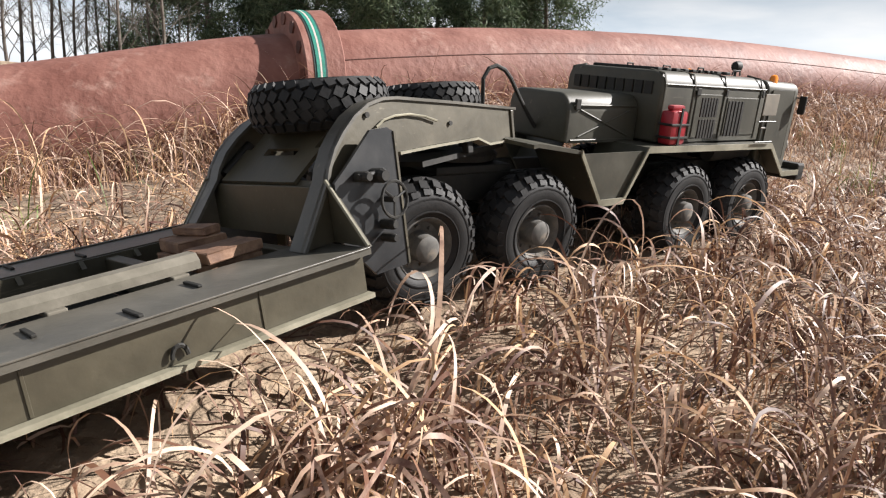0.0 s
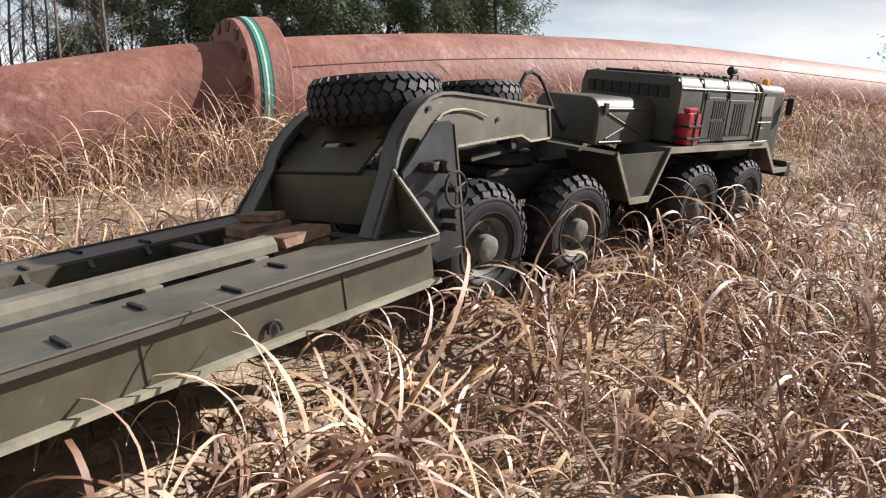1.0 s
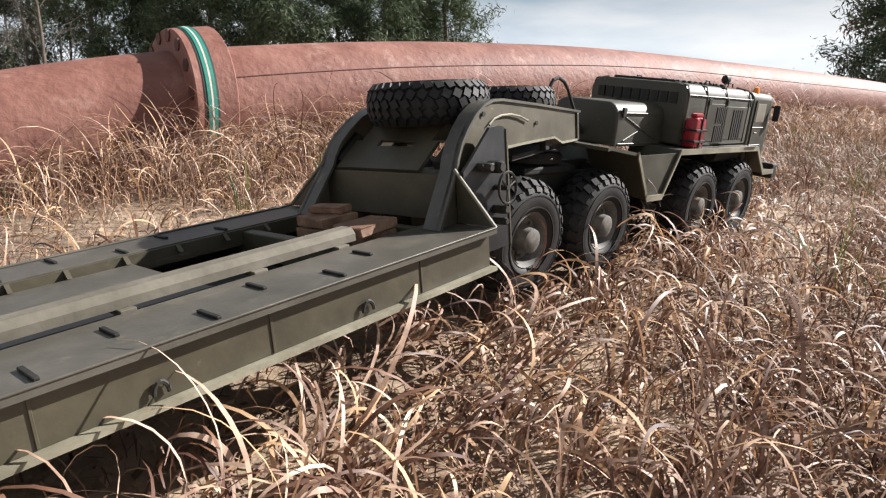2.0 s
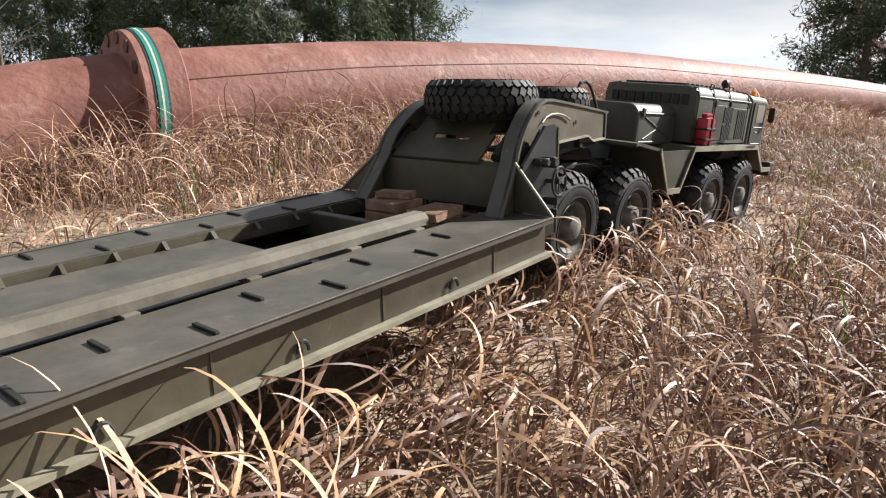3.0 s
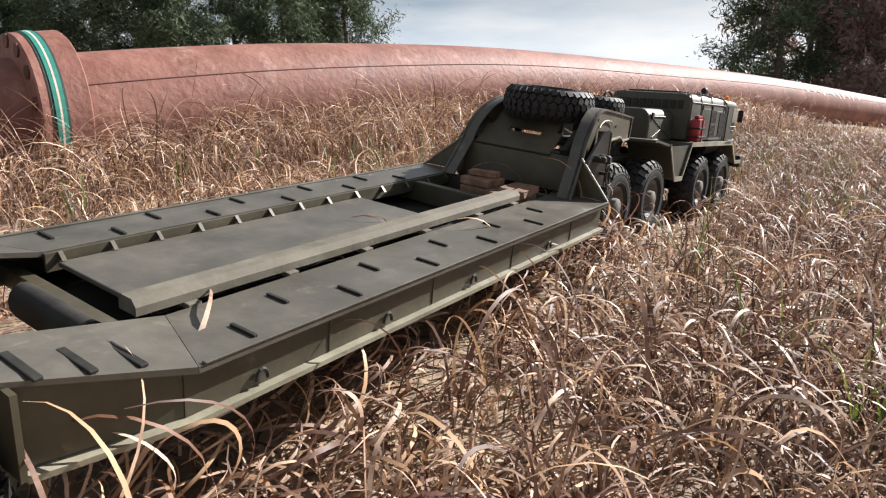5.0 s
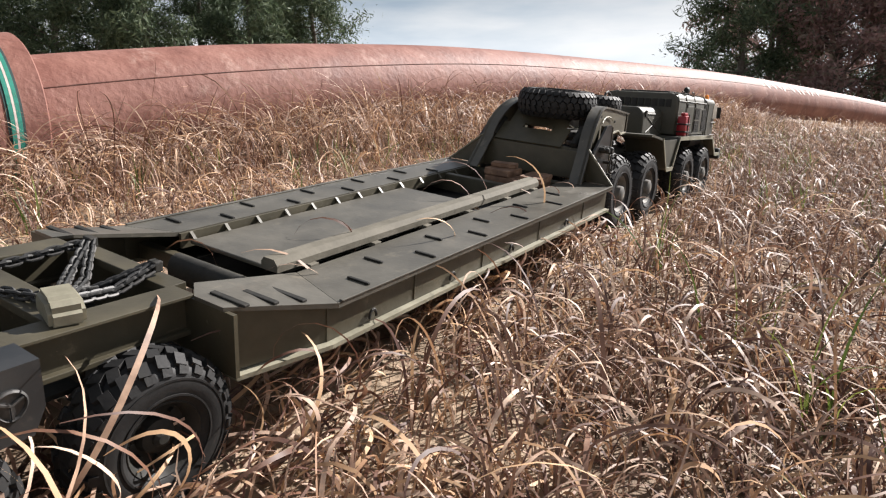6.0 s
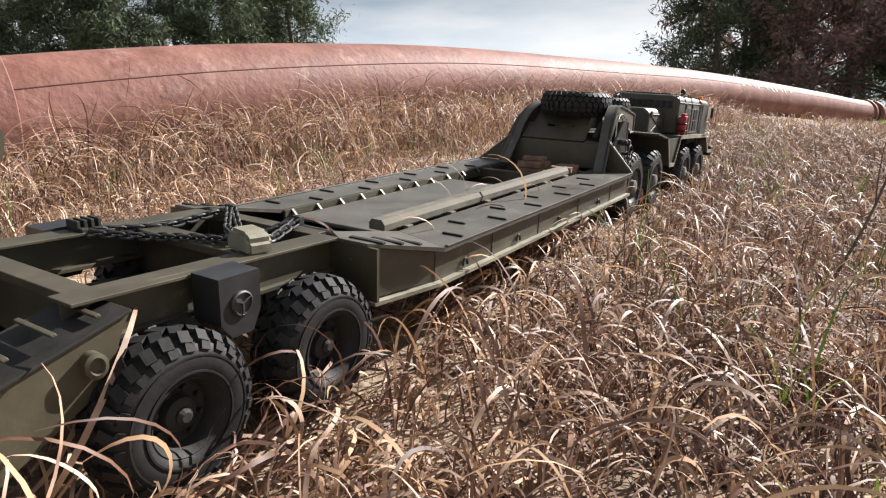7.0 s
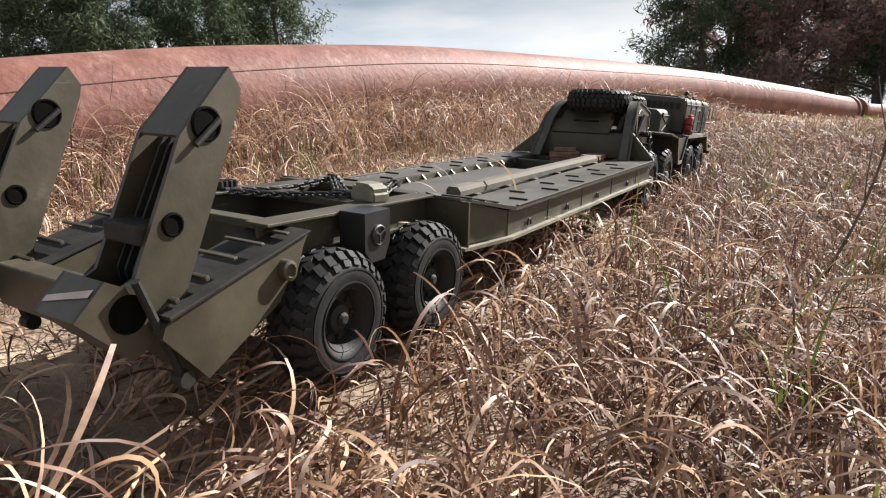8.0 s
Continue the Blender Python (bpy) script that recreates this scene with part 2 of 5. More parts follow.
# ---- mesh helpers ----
# piecewise stretch of lengths and heights, set so the trailer fits the camera's view
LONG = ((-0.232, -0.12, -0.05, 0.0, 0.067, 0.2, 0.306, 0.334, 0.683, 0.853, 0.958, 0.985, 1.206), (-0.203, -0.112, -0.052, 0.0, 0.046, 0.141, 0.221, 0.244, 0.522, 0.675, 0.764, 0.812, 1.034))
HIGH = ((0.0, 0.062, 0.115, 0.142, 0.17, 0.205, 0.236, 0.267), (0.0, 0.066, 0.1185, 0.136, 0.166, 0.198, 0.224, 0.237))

# truck lengths, stretched the same way to match what the camera sees
TRUCK_LONG = ((-0.4, 0.0, 0.093, 0.142, 0.178, 0.2, 0.238, 0.262, 0.281, 0.316, 0.345, 0.352, 0.39), (-0.4, 0.0, 0.0955, 0.172, 0.222, 0.24, 0.312, 0.333, 0.35, 0.402, 0.42, 0.425, 0.445))


def fit_trailer(v):
    """Warps a drawn point of the trailer in length, width and height to fit the camera's view."""
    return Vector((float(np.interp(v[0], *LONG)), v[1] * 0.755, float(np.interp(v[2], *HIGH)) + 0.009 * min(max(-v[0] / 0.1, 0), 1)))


def fit_truck(v):
    return Vector((float(np.interp(v[0], *TRUCK_LONG)), -0.02 + (v[1] + 0.03) * 0.852, v[2]))


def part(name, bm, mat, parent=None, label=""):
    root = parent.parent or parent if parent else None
    if root and root.get("view_fit"):
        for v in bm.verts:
            v.co = fit_trailer(v.co) if root["view_fit"] == 1 else fit_truck(v.co)
    bm.normal_update()
    me = bpy.data.meshes.new(name)
    bm.to_mesh(me)
    bm.free()
    me.materials.append(mat)
    ob = new(name, me)
    if parent:
        ob.parent = parent
    return tagged(ob, label)


def smooth(ob, deg=40):
    ob.data.shade_smooth()
    ob.data.set_sharp_from_angle(angle=radians(deg))
    return ob


def empty(name, label, category, group=""):
    return tagged(new(name), label, category, group)


def box(bm, lo, hi, bevel=0.0, m=None):
    c = [(a + b) / 2 for a, b in zip(lo, hi)]
    s = [abs(b - a) for a, b in zip(lo, hi)]
    r = bmesh.ops.create_cube(bm, size=1, matrix=(m or Matrix()) @ Matrix.Translation(c) @ Matrix.Diagonal((*s, 1)))
    if bevel:
        es = list({e for v in r["verts"] for e in v.link_edges})
        bmesh.ops.bevel(bm, geom=es, offset=bevel, segments=2, affect="EDGES", profile=0.5)
    return bm


def prism(bm, outline, y0, y1, m=None, axis="y"):
    """Solid with an outline in (x, z) drawn from y0 to y1 (or (x, y) from z0 to z1 with axis z)."""
    f = (lambda a, b, d: (a, d, b)) if axis == "y" else (lambda a, b, d: (a, b, d)) if axis == "z" else (lambda a, b, d: (d, a, b))
    m = m or Matrix()
    lo = [bm.verts.new(m @ Vector(f(a, b, y0))) for a, b in outline]
    hi = [bm.verts.new(m @ Vector(f(a, b, y1))) for a, b in outline]
    n = len(outline)
    faces = [bm.faces.new(lo), bm.faces.new(hi[::-1])]
    for i in range(n):
        faces.append(bm.faces.new((lo[i], hi[i], hi[(i + 1) % n], lo[(i + 1) % n])))
    bmesh.ops.recalc_face_normals(bm, faces=faces)
    return bm


def lathe(bm, profile, n=32, m=None, closed=False):
    """Turn (r, y) points round the y axis."""
    m = m or Matrix()
    rings = []
    for r, y in profile:
        rings.append([bm.verts.new(m @ Vector((r * math.cos(2 * math.pi * k / n), y, r * math.sin(2 * math.pi * k / n)))) for k in range(n)])
    faces = []
    pairs = list(zip(rings, rings[1:])) + ([(rings[-1], rings[0])] if closed else [])
    for a, b in pairs:
        for k in range(n):
            faces.append(bm.faces.new((a[k], a[(k + 1) % n], b[(k + 1) % n], b[k])))
    if not closed:
        for ring, flip in ((rings[0], False), (rings[-1], True)):
            faces.append(bm.faces.new(ring[::-1] if flip else ring))
    bmesh.ops.recalc_face_normals(bm, faces=faces)
    return bm


def tube(bm, pts, r, n=8, r_end=None):
    """Round bar along points."""
    pts = [Vector(p) for p in pts]
    rings = []
    side = None
    for i, p in enumerate(pts):
        d = (pts[min(i + 1, len(pts) - 1)] - pts[max(i - 1, 0)]).normalized()
        if side is None:
            side = d.orthogonal().normalized()
        side = (side - d * side.dot(d)).normalized()
        up = d.cross(side)
        rr = r + ((r_end if r_end is not None else r) - r) * i / (len(pts) - 1)
        rings.append([bm.verts.new(p + (side * math.cos(2 * math.pi * k / n) + up * math.sin(2 * math.pi * k / n)) * rr) for k in range(n)])
    for a, b in zip(rings, rings[1:]):
        for k in range(n):
            bm.faces.new((a[k], a[(k + 1) % n], b[(k + 1) % n], b[k]))
    bm.faces.new(rings[0][::-1])
    bm.faces.new(rings[-1])
    return bm


def strips(name, verts, faces, mat):
    me = bpy.data.meshes.new(name)
    me.from_pydata(verts, [], faces)
    me.materials.append(mat)
    me.update()
    return new(name, me)


# ---- ground ----
PIPE0, PIPE_DIR = Vector((-0.39, 2.063, 0)), Vector((0.868, 0.497, 0)).normalized()
PIPE_FRONT = Vector((PIPE_DIR.y, -PIPE_DIR.x, 0))
PIPE_R = 0.178
# pipe's top along its length, arched to fit its outline in the camera's view
PIPE_TOP = [(-6.0, -0.35), (-0.73, 0.281), (-0.18, 0.4), (0.47, 0.492), (1.4, 0.57), (3.35, 0.622), (5.33, 0.617), (7.36, 0.545), (8.5, 0.486), (9.66, 0.41), (11.5, 0.33), (18.0, 0.25)]


def bend(l):
    """Sideways bow towards the track, given to the long pipe so its thickness fits the camera's view."""
    u = np.clip(np.asarray(l, float) - 2, 0, 9)
    return 0.0131 * u * u + 0.236 * np.clip(np.asarray(l, float) - 11, 0, 20)


# ground raised and lowered to meet wheels whose poses are fitted to the view
BUMPS = [(-2.5, -0.04), (-1.05, -0.044), (-0.86, -0.004), (-0.6, 0.016), (-0.28, 0.01), (0.0, 0.02), (0.1, 0.018), (0.3, 0.026), (0.58, 0.012), (0.88, -0.003), (1.17, -0.02), (1.45, -0.035), (3.0, -0.045)]


def eased(table, x):
    """Smooth curve through the table's points."""
    xs, ys = [a for a, b in table], [b for a, b in table]
    x = np.clip(np.asarray(x, float), xs[0], xs[-1])
    sl = np.gradient(np.array(ys), np.array(xs))
    i = np.clip(np.searchsorted(xs, x) - 1, 0, len(xs) - 2)
    x0, x1 = np.array(xs)[i], np.array(xs)[i + 1]
    y0, y1, d0, d1 = np.array(ys)[i], np.array(ys)[i + 1], sl[i], sl[i + 1]
    h = x1 - x0
    t = (x - x0) / h
    return (2 * t**3 - 3 * t**2 + 1) * y0 + (t**3 - 2 * t**2 + t) * h * d0 + (-2 * t**3 + 3 * t**2) * y1 + (t**3 - t**2) * h * d1


def step(a, b, x):
    t = np.clip((np.asarray(x, float) - a) / (b - a), 0, 1)
    return t * t * (3 - 2 * t)


def wobble(x, y):
    return 0.006 * np.sin(7 * x + 2 * np.sin(5 * y)) * np.cos(6 * y + np.sin(4 * x)) + 0.004 * np.sin(17 * x + 11 * y) * np.sin(13 * y - 9 * x + 1)


def height(x, y):
    """Ground's height: a slope and bumps under the rig, fitted with it to the camera's view, a low bank under the pipe,
    flat far off.
    """
    x, y = np.asarray(x, float), np.asarray(y, float)
    dx, dy = x - BASE.x, y - BASE.y
    s, lat = dx * AHEAD.x + dy * AHEAD.y, dx * LEFT.x + dy * LEFT.y
    slope = BASE.z - TILT_X / UP.z * UP.z * dx - TILT_Y * dy + eased(BUMPS, s) * (1 - step(0.3, 0.8, np.abs(lat)))
    r = np.hypot(x, y)
    slope = np.clip(slope, -0.2, 0.32)
    level = np.maximum(step(4, 11, r), step(1.8, 5.0, x))
    near = slope * (1 - level) + 0.03 * level
    l = (x - PIPE0.x) * PIPE_DIR.x + (y - PIPE0.y) * PIPE_DIR.y
    d = np.abs((x - PIPE0.x) * PIPE_FRONT.x + (y - PIPE0.y) * PIPE_FRONT.y - bend(l))
    bank = eased(PIPE_TOP, l) - 2 * PIPE_R + 0.02
    k = np.exp(-(d / np.where(r < 6, 0.62, 0.5)) ** 2) * step(-7, -2, l) * (1 - step(14, 17, l))
    out = near * (1 - k) + bank * k
    return out + wobble(x, y) * (1 - step(8, 20, r))


def ground():
    a = np.concatenate([-np.geomspace(2500, 3.2, 40), np.linspace(-3, 6, 261), np.geomspace(6.2, 2500, 40)])
    b = np.concatenate([-np.geomspace(2500, 1.2, 24), np.linspace(-1, 7, 231), np.geomspace(7.2, 2500, 40)])
    gx, gy = np.meshgrid(a, b)
    gz = height(gx, gy)
    nx, ny = len(a), len(b)
    verts = np.stack([gx.ravel(), gy.ravel(), gz.ravel()], 1).tolist()
    faces = [(j * nx + i, j * nx + i + 1, (j + 1) * nx + i + 1, (j + 1) * nx + i) for j in range(ny - 1) for i in range(nx - 1)]
    ob = strips("ground", verts, faces, SAND)
    ob.data.shade_smooth()
    tagged(ob, "pale sandy ground with dry plant litter", "ground", kind="structure")


ground()


# ---- pipeline ----
def pipe_point(l, ang=0.0, r=None):
    """Place on the pipe's skin at l along it; ang in degrees from the top towards the camera's side."""
    base = PIPE0 + PIPE_DIR * l + PIPE_FRONT * float(bend(l))
    c = Vector((base.x, base.y, float(eased(PIPE_TOP, l)) - PIPE_R))
    a = radians(ang)
    return c + (PIPE_FRONT * math.sin(a) + Vector((0, 0, 1)) * math.cos(a)) * (PIPE_R if r is None else r)


def pipe_shell(bm, l0, l1, step_l, r, n=64):
    ls = np.linspace(l0, l1, max(int((l1 - l0) / step_l), 2) + 1)
    rings = [[bm.verts.new(pipe_point(l, 360 * k / n, r)) for k in range(n)] for l in ls]
    for a, b in zip(rings, rings[1:]):
        for k in range(n):
            bm.faces.new((a[k], b[k], b[(k + 1) % n], a[(k + 1) % n]))
    bm.faces.new(rings[0])
    bm.faces.new(rings[-1][::-1])
    bmesh.ops.recalc_face_normals(bm, faces=bm.faces[:])
    return bm


def bolt(l, ang, r, length, parent):
    bm = bmesh.new()
    c, ax = pipe_point(l, ang, r), PIPE_DIR
    q = ax.to_track_quat("Y", "Z").to_matrix().to_4x4()
    m = Matrix.Translation(c) @ q
    lathe(bm, [(0.019, -length / 2), (0.019, -length / 2 + 0.022)], 6, m)
    lathe(bm, [(0.01, -length / 2 + 0.02), (0.01, length / 2 - 0.02)], 10, m)
    lathe(bm, [(0.019, length / 2 - 0.022), (0.019, length / 2)], 6, m)
    part("bolt", bm, RUSTDARK, parent)


def flange(l0, l1, r, parent):
    bm = bmesh.new()
    n = 72
    prof = [(l0, r - 0.004), (l0 + 0.004, r), (l1 - 0.004, r), (l1, r - 0.004)]
    rings = [[bm.verts.new(pipe_point(l, 360 * k / n, rr)) for k in range(n)] for l, rr in prof]
    for a, b in zip(rings, rings[1:]):
        for k in range(n):
            bm.faces.new((a[k], b[k], b[(k + 1) % n], a[(k + 1) % n]))
    bm.faces.new(rings[0])
    bm.faces.new(rings[-1][::-1])
    bmesh.ops.recalc_face_normals(bm, faces=bm.faces[:])
    return smooth(part("flange", bm, RUST, parent, "thick rust-red bolted flange"), 30)


def pipeline():
    left = empty("pipe_section", "rust-red steel pipe lying in dry grass", "pipe", "pipeline")
    smooth(part("pipe_shell", pipe_shell(bmesh.new(), -6.0, -0.035, 0.08, PIPE_R), RUST, left))
    flange(-0.058, -0.006, 0.238, left)
    right = empty("pipe_section", "long rust-red steel pipe with a seam, curved to fit the camera's view", "pipe", "pipeline")
    smooth(part("pipe_shell", pipe_shell(bmesh.new(), 0.035, 9.98, 0.08, PIPE_R), RUST, right))
    flange(-0.002, 0.058, 0.238, right)
    flange(9.94, 10.0, 0.2, right)
    for k in range(16):
        bolt(0.0, k * 22.5 + 9, 0.21, 0.125, right)
    bm = bmesh.new()
    tube(bm, [pipe_point(l, 60 + 1.2 * math.sin(l * 2.1), PIPE_R) for l in np.linspace(0.08, 9.9, 110)], 0.0022, 6)
    part("weld_seam", bm, RUSTDARK, right, "dark raised weld seam")
    rng = random.Random(5)
    for k in range(10):
        l = 5.85 + k * 0.145
        bm = bmesh.new()
        w = 0.014 if k % 3 else 0.02
        lean, foot = rng.uniform(-0.02, 0.1), rng.uniform(0, 12)
        a = [bm.verts.new(pipe_point(l + lean * (u / 4) + sgn * w, 36 + foot * 0.6 + (8.5 - foot * 0.3) * u, PIPE_R + 0.003)) for sgn in (-1, 1) for u in range(5)]
        for u in range(4):
            bm.faces.new((a[u], a[u + 1], a[u + 6], a[u + 5]))
        part("painted_mark", bm, CHALK, right, "faded white painted bar")
    strap = empty("ratchet_strap", "green and white webbing strap round the pipe flange", "strap")
    for nm, lo, hi, mat, lift in (("webbing", -0.034, 0.002, STRAPDARK, 0.0015), ("green_band", -0.028, -0.019, STRAP, 0.003), ("green_band", -0.013, -0.004, STRAP, 0.003), ("white_band", -0.0185, -0.0135, CHALK, 0.003)):
        bm = bmesh.new()
        rows = [[bm.verts.new(pipe_point(l, a, 0.238 + lift + d)) for l, d in ((lo, -0.001), (lo, 0), (hi, 0), (hi, -0.001))] for a in range(-100, 166, 5)]
        for a, b in zip(rows, rows[1:]):
            for k in range(3):
                bm.faces.new((a[k], a[k + 1], b[k + 1], b[k]))
        part(nm, bm, mat, strap)
    far = empty("pipe_section", "far rusty pipe lying beyond the joint", "pipe", "pipeline")
    smooth(part("pipe_shell", pipe_shell(bmesh.new(), 10.3, 17.0, 0.3, 0.12), RUST, far))
    flange(10.25, 10.35, 0.19, far)
    bm = pipe_shell(bmesh.new(), 9.99, 10.27, 0.1, 0.15)
    smooth(part("joint_sleeve", bm, DARK, far, "black rubber joint sleeve"))


pipeline()


# ---- wheels ----
def tyre_mesh(radius, half, lugs, lift=0.0032):
    """Balloon tyre with a rounded crown; chevron lugs run down over the shoulders."""
    bm = bmesh.new()
    R, h = radius - lift, half
    wall = [(0.46, 0.7), (0.52, 0.88), (0.62, 0.99), (0.74, 1.02), (0.84, 0.97), (0.91, 0.86), (0.96, 0.66), (0.99, 0.38), (1.0, 0.12)]
    lathe(bm, [(R * r, -h * y) for r, y in wall] + [(R * r, h * y) for r, y in wall[::-1]], 44, closed=True)
    rows = ((0.0, 0.2, 1.0, 0, 26), (0.38, 0.2, 0.985, 14, -30), (0.74, 0.2, 0.93, 42, 18)) if lugs > 30 else ((0.2, 0.26, 0.992, 6, 26), (0.6, 0.24, 0.955, 28, 18), (0.88, 0.13, 0.895, 62, 6))
    for k in range(lugs):
        for j, (y, ln, rr, tilt, slant) in enumerate(rows):
            for sgn in ((1,) if y == 0 else (-1, 1)):
                a = 2 * math.pi * (k + (0.5 if (sgn > 0) != (lugs > 30 and j % 2 == 1) else 0)) / lugs
                m = Matrix.Rotation(a, 4, "Y") @ Matrix.Translation((0, sgn * h * y, R * rr)) @ Matrix.Rotation(radians(-sgn * tilt), 4, "X") @ Matrix.Rotation(radians(slant * sgn), 4, "Z")
                w = math.pi * R * rr / lugs * (0.72 if lugs > 30 else 0.58)
                box(bm, (-w, -h * ln, -0.004), (w, h * ln, lift * (1.0 if tilt < 50 else 0.5)), 0.0, m)
    for y in (-h * 0.985, h * 0.985):
        for rr in (R * 0.6, R * 0.8):
            lathe(bm, [(rr - 0.0006, y - 0.0008), (rr + 0.0006, y - 0.0008), (rr + 0.0006, y + 0.0008), (rr - 0.0006, y + 0.0008)], 40, closed=True)
    bm.normal_update()
    me = bpy.data.meshes.new("tyre")
    bm.to_mesh(me)
    bm.free()
    me.materials.append(RUBBER)
    me.shade_smooth()
    me.set_sharp_from_angle(angle=radians(35))
    return me


def rim_mesh(radius, half, side, mat, bulge):
    bm = bmesh.new()
    r = radius * 0.46
    s = side
    lathe(bm, [(r * 1.02, -s * half * 0.8), (r * 1.05, s * half * 0.82), (r * 1.0, s * half * 0.86), (r * 0.9, s * half * 0.7), (r * 0.8, s * half * 0.3), (r * 0.5, s * half * 0.22), (r * 0.44, s * half * (0.25 + bulge)), (r * 0.3, s * half * (0.34 + bulge)), (0.0015, s * half * (0.36 + bulge))], 32)
    for k in range(8):
        a = 2 * math.pi * k / 8
        lathe(bm, [(0.0018, 0), (0.0018, s * 0.0035)], 6, Matrix.Translation((r * 0.66 * math.cos(a), s * half * 0.24, r * 0.66 * math.sin(a))))
    bm.normal_update()
    me = bpy.data.meshes.new("wheel")
    bm.to_mesh(me)
    bm.free()
    me.materials.append(mat)
    me.shade_smooth()
    me.set_sharp_from_angle(angle=radians(35))
    return me


TR, TW = 0.063, 0.022
SIZES = {"truck": (TR, TW), "trailer": (0.051, 0.0195)}
TYRES = {k: tyre_mesh(r, w, 26) for k, (r, w) in SIZES.items()}
TYRES["spare"] = tyre_mesh(0.059, 0.0195, 34, 0.0028)
TYRES["small_spare"] = tyre_mesh(0.051, 0.0165, 32, 0.0024)
RIMS = {(s, k): rim_mesh(*SIZES[k], s, m, b) for s in (-1, 1) for k, m, b in (("truck", STEEL, 0.75), ("trailer", DARK, 0.25))}
WHEELS = []


def wheel(parent, x, y, kind, z):
    """A turning wheel; the outer side is the one away from the middle."""
    side = -1 if y < parent["mid"] else 1
    w = new("wheel", RIMS[(side, kind)])
    w.parent = parent
    radius, half = SIZES[kind]
    w.location = (x, y, z)
    t = new("tyre", TYRES[kind])
    t.parent = w
    bm = bmesh.new()
    lathe(bm, [(0.0055, side * TW * 0.2), (0.0055, side * TW * 0.6), (0.003, side * TW * 0.68)], 12)
    me = bpy.data.meshes.new("hub_cap")
    bm.to_mesh(me)
    bm.free()
    me.materials.append(STEEL if kind == "truck" else DARK)
    hc = tagged(new("hub_cap", me), "dusty steel hub")
    hc.parent = w
    tagged(t, "black rubber tyre with coarse block tread, dusted with sand")
    WHEELS.append((w, x, y, z, radius, 1 if parent == trailer else 7))
    return w


# ---- trailer ----
trailer = empty("low_loader_trailer", "olive-green model low-loader trailer with raised gooseneck, rolling through dry grass", "trailer")
trailer["mid"], trailer["view_fit"] = 0.0, 1
ZD = 0.115


def deck_side(sgn):
    """One deck strip with its skirt, wedge, slot bars and rings."""
    o, i = 0.177 * sgn, (0.09 if sgn < 0 else 0.109) * sgn
    bm = bmesh.new()
    prism(bm, [(0.306, o), (0.958, o), (0.958, i), (0.334, i)], ZD - 0.004, ZD, axis="z")
    part("deck_plate", bm, DECK, trailer, "worn dark olive deck plate")
    bm = bmesh.new()
    a = [(0.3055, o, ZD), (0.3335, i, ZD), (0.215, i, 0.142), (0.197, 0.115 * sgn, 0.142), (0.197, 0.152 * sgn, 0.142)]
    lo = [bm.verts.new((x, y, z - 0.004)) for x, y, z in a]
    hi = [bm.verts.new(p) for p in a]
    bm.faces.new(hi)
    bm.faces.new(lo[::-1])
    for k in range(5):
        bm.faces.new((lo[k], lo[(k + 1) % 5], hi[(k + 1) % 5], hi[k]))
    bmesh.ops.recalc_face_normals(bm, faces=bm.faces[:])
    part("wedge_plate", bm, DECK, trailer, "worn sloping deck plate")
    so = o - 0.009 * sgn
    bm = bmesh.new()
    prism(bm, [(0.3, 0.084), (0.955, 0.084), (0.955, ZD - 0.0045), (0.3, ZD - 0.0045)], so, so - 0.004 * sgn)
    part("side_skirt", bm, OLIVE, trailer, "olive painted side skirt")
    bm = bmesh.new()
    prism(bm, [(0.2, 0.086), (0.2995, 0.084), (0.2995, ZD - 0.0045), (0.2, 0.137)], 0, 0.003 * sgn)
    for v in bm.verts:
        v.co.y += (0.146 * sgn) if v.co.x < 0.25 else so - 0.004 * sgn
    part("skirt_corner", bm, OLIVE, trailer)
    for xe in (0.2, 0.953):
        bm = bmesh.new()
        box(bm, (xe - 0.002, i, 0.086), (xe + 0.002, so - 0.0045 * sgn, 0.137 if xe < 0.5 else ZD - 0.0045))
        part("end_plate", bm, OLIVE, trailer)
    bm = bmesh.new()
    prism(bm, [(0.204, 0.157 * sgn), (0.3, so + 0.008 * sgn), (0.957, so + 0.008 * sgn), (0.957, so - 0.006 * sgn), (0.3, so - 0.006 * sgn), (0.204, 0.14 * sgn)], 0.0805, 0.0838, axis="z")
    part("bottom_lip", bm, PALE, trailer, "pale worn lower flange")
    bm = bmesh.new()
    box(bm, (0.31, o - 0.0035 * sgn, ZD + 0.0002), (0.957, o + 0.0012 * sgn, ZD + 0.0022), 0.0006)
    part("edge_bead", bm, DECK, trailer)
    trailer["view_fit"] = 0
    # black bars drawn in place of the dark inside thin deck slots
    for y0, y1, x0 in ((0.083, 0.1044, 0.3065), (0.1044, 0.128, 0.262)):
        for k in range(5):
            x = x0 + k * 0.0877
            bm = bmesh.new()
            box(bm, (x - 0.0015, (y0 + 0.001) * sgn, 0.1185), (x + 0.0015, (y1 - 0.001) * sgn, 0.1203), 0.0005)
            part("slot_bar", bm, DARK, trailer, "thin raised black bar drawn for a dark slot in the deck")
    trailer["view_fit"] = 1
    for x, y0, y1 in ((0.275, 0.12, 0.165), (0.245, 0.12, 0.162), (0.215, 0.115, 0.16)):
        z = 0.142 - (x - 0.2) * 0.25
        bm = bmesh.new()
        box(bm, (x - 0.003, y0 * sgn, z), (x + 0.003, y1 * sgn, z + 0.003), 0.0008)
        part("slot_bar", bm, DARK, trailer)
    for x in (0.36, 0.5, 0.64, 0.8):
        bm = bmesh.new()
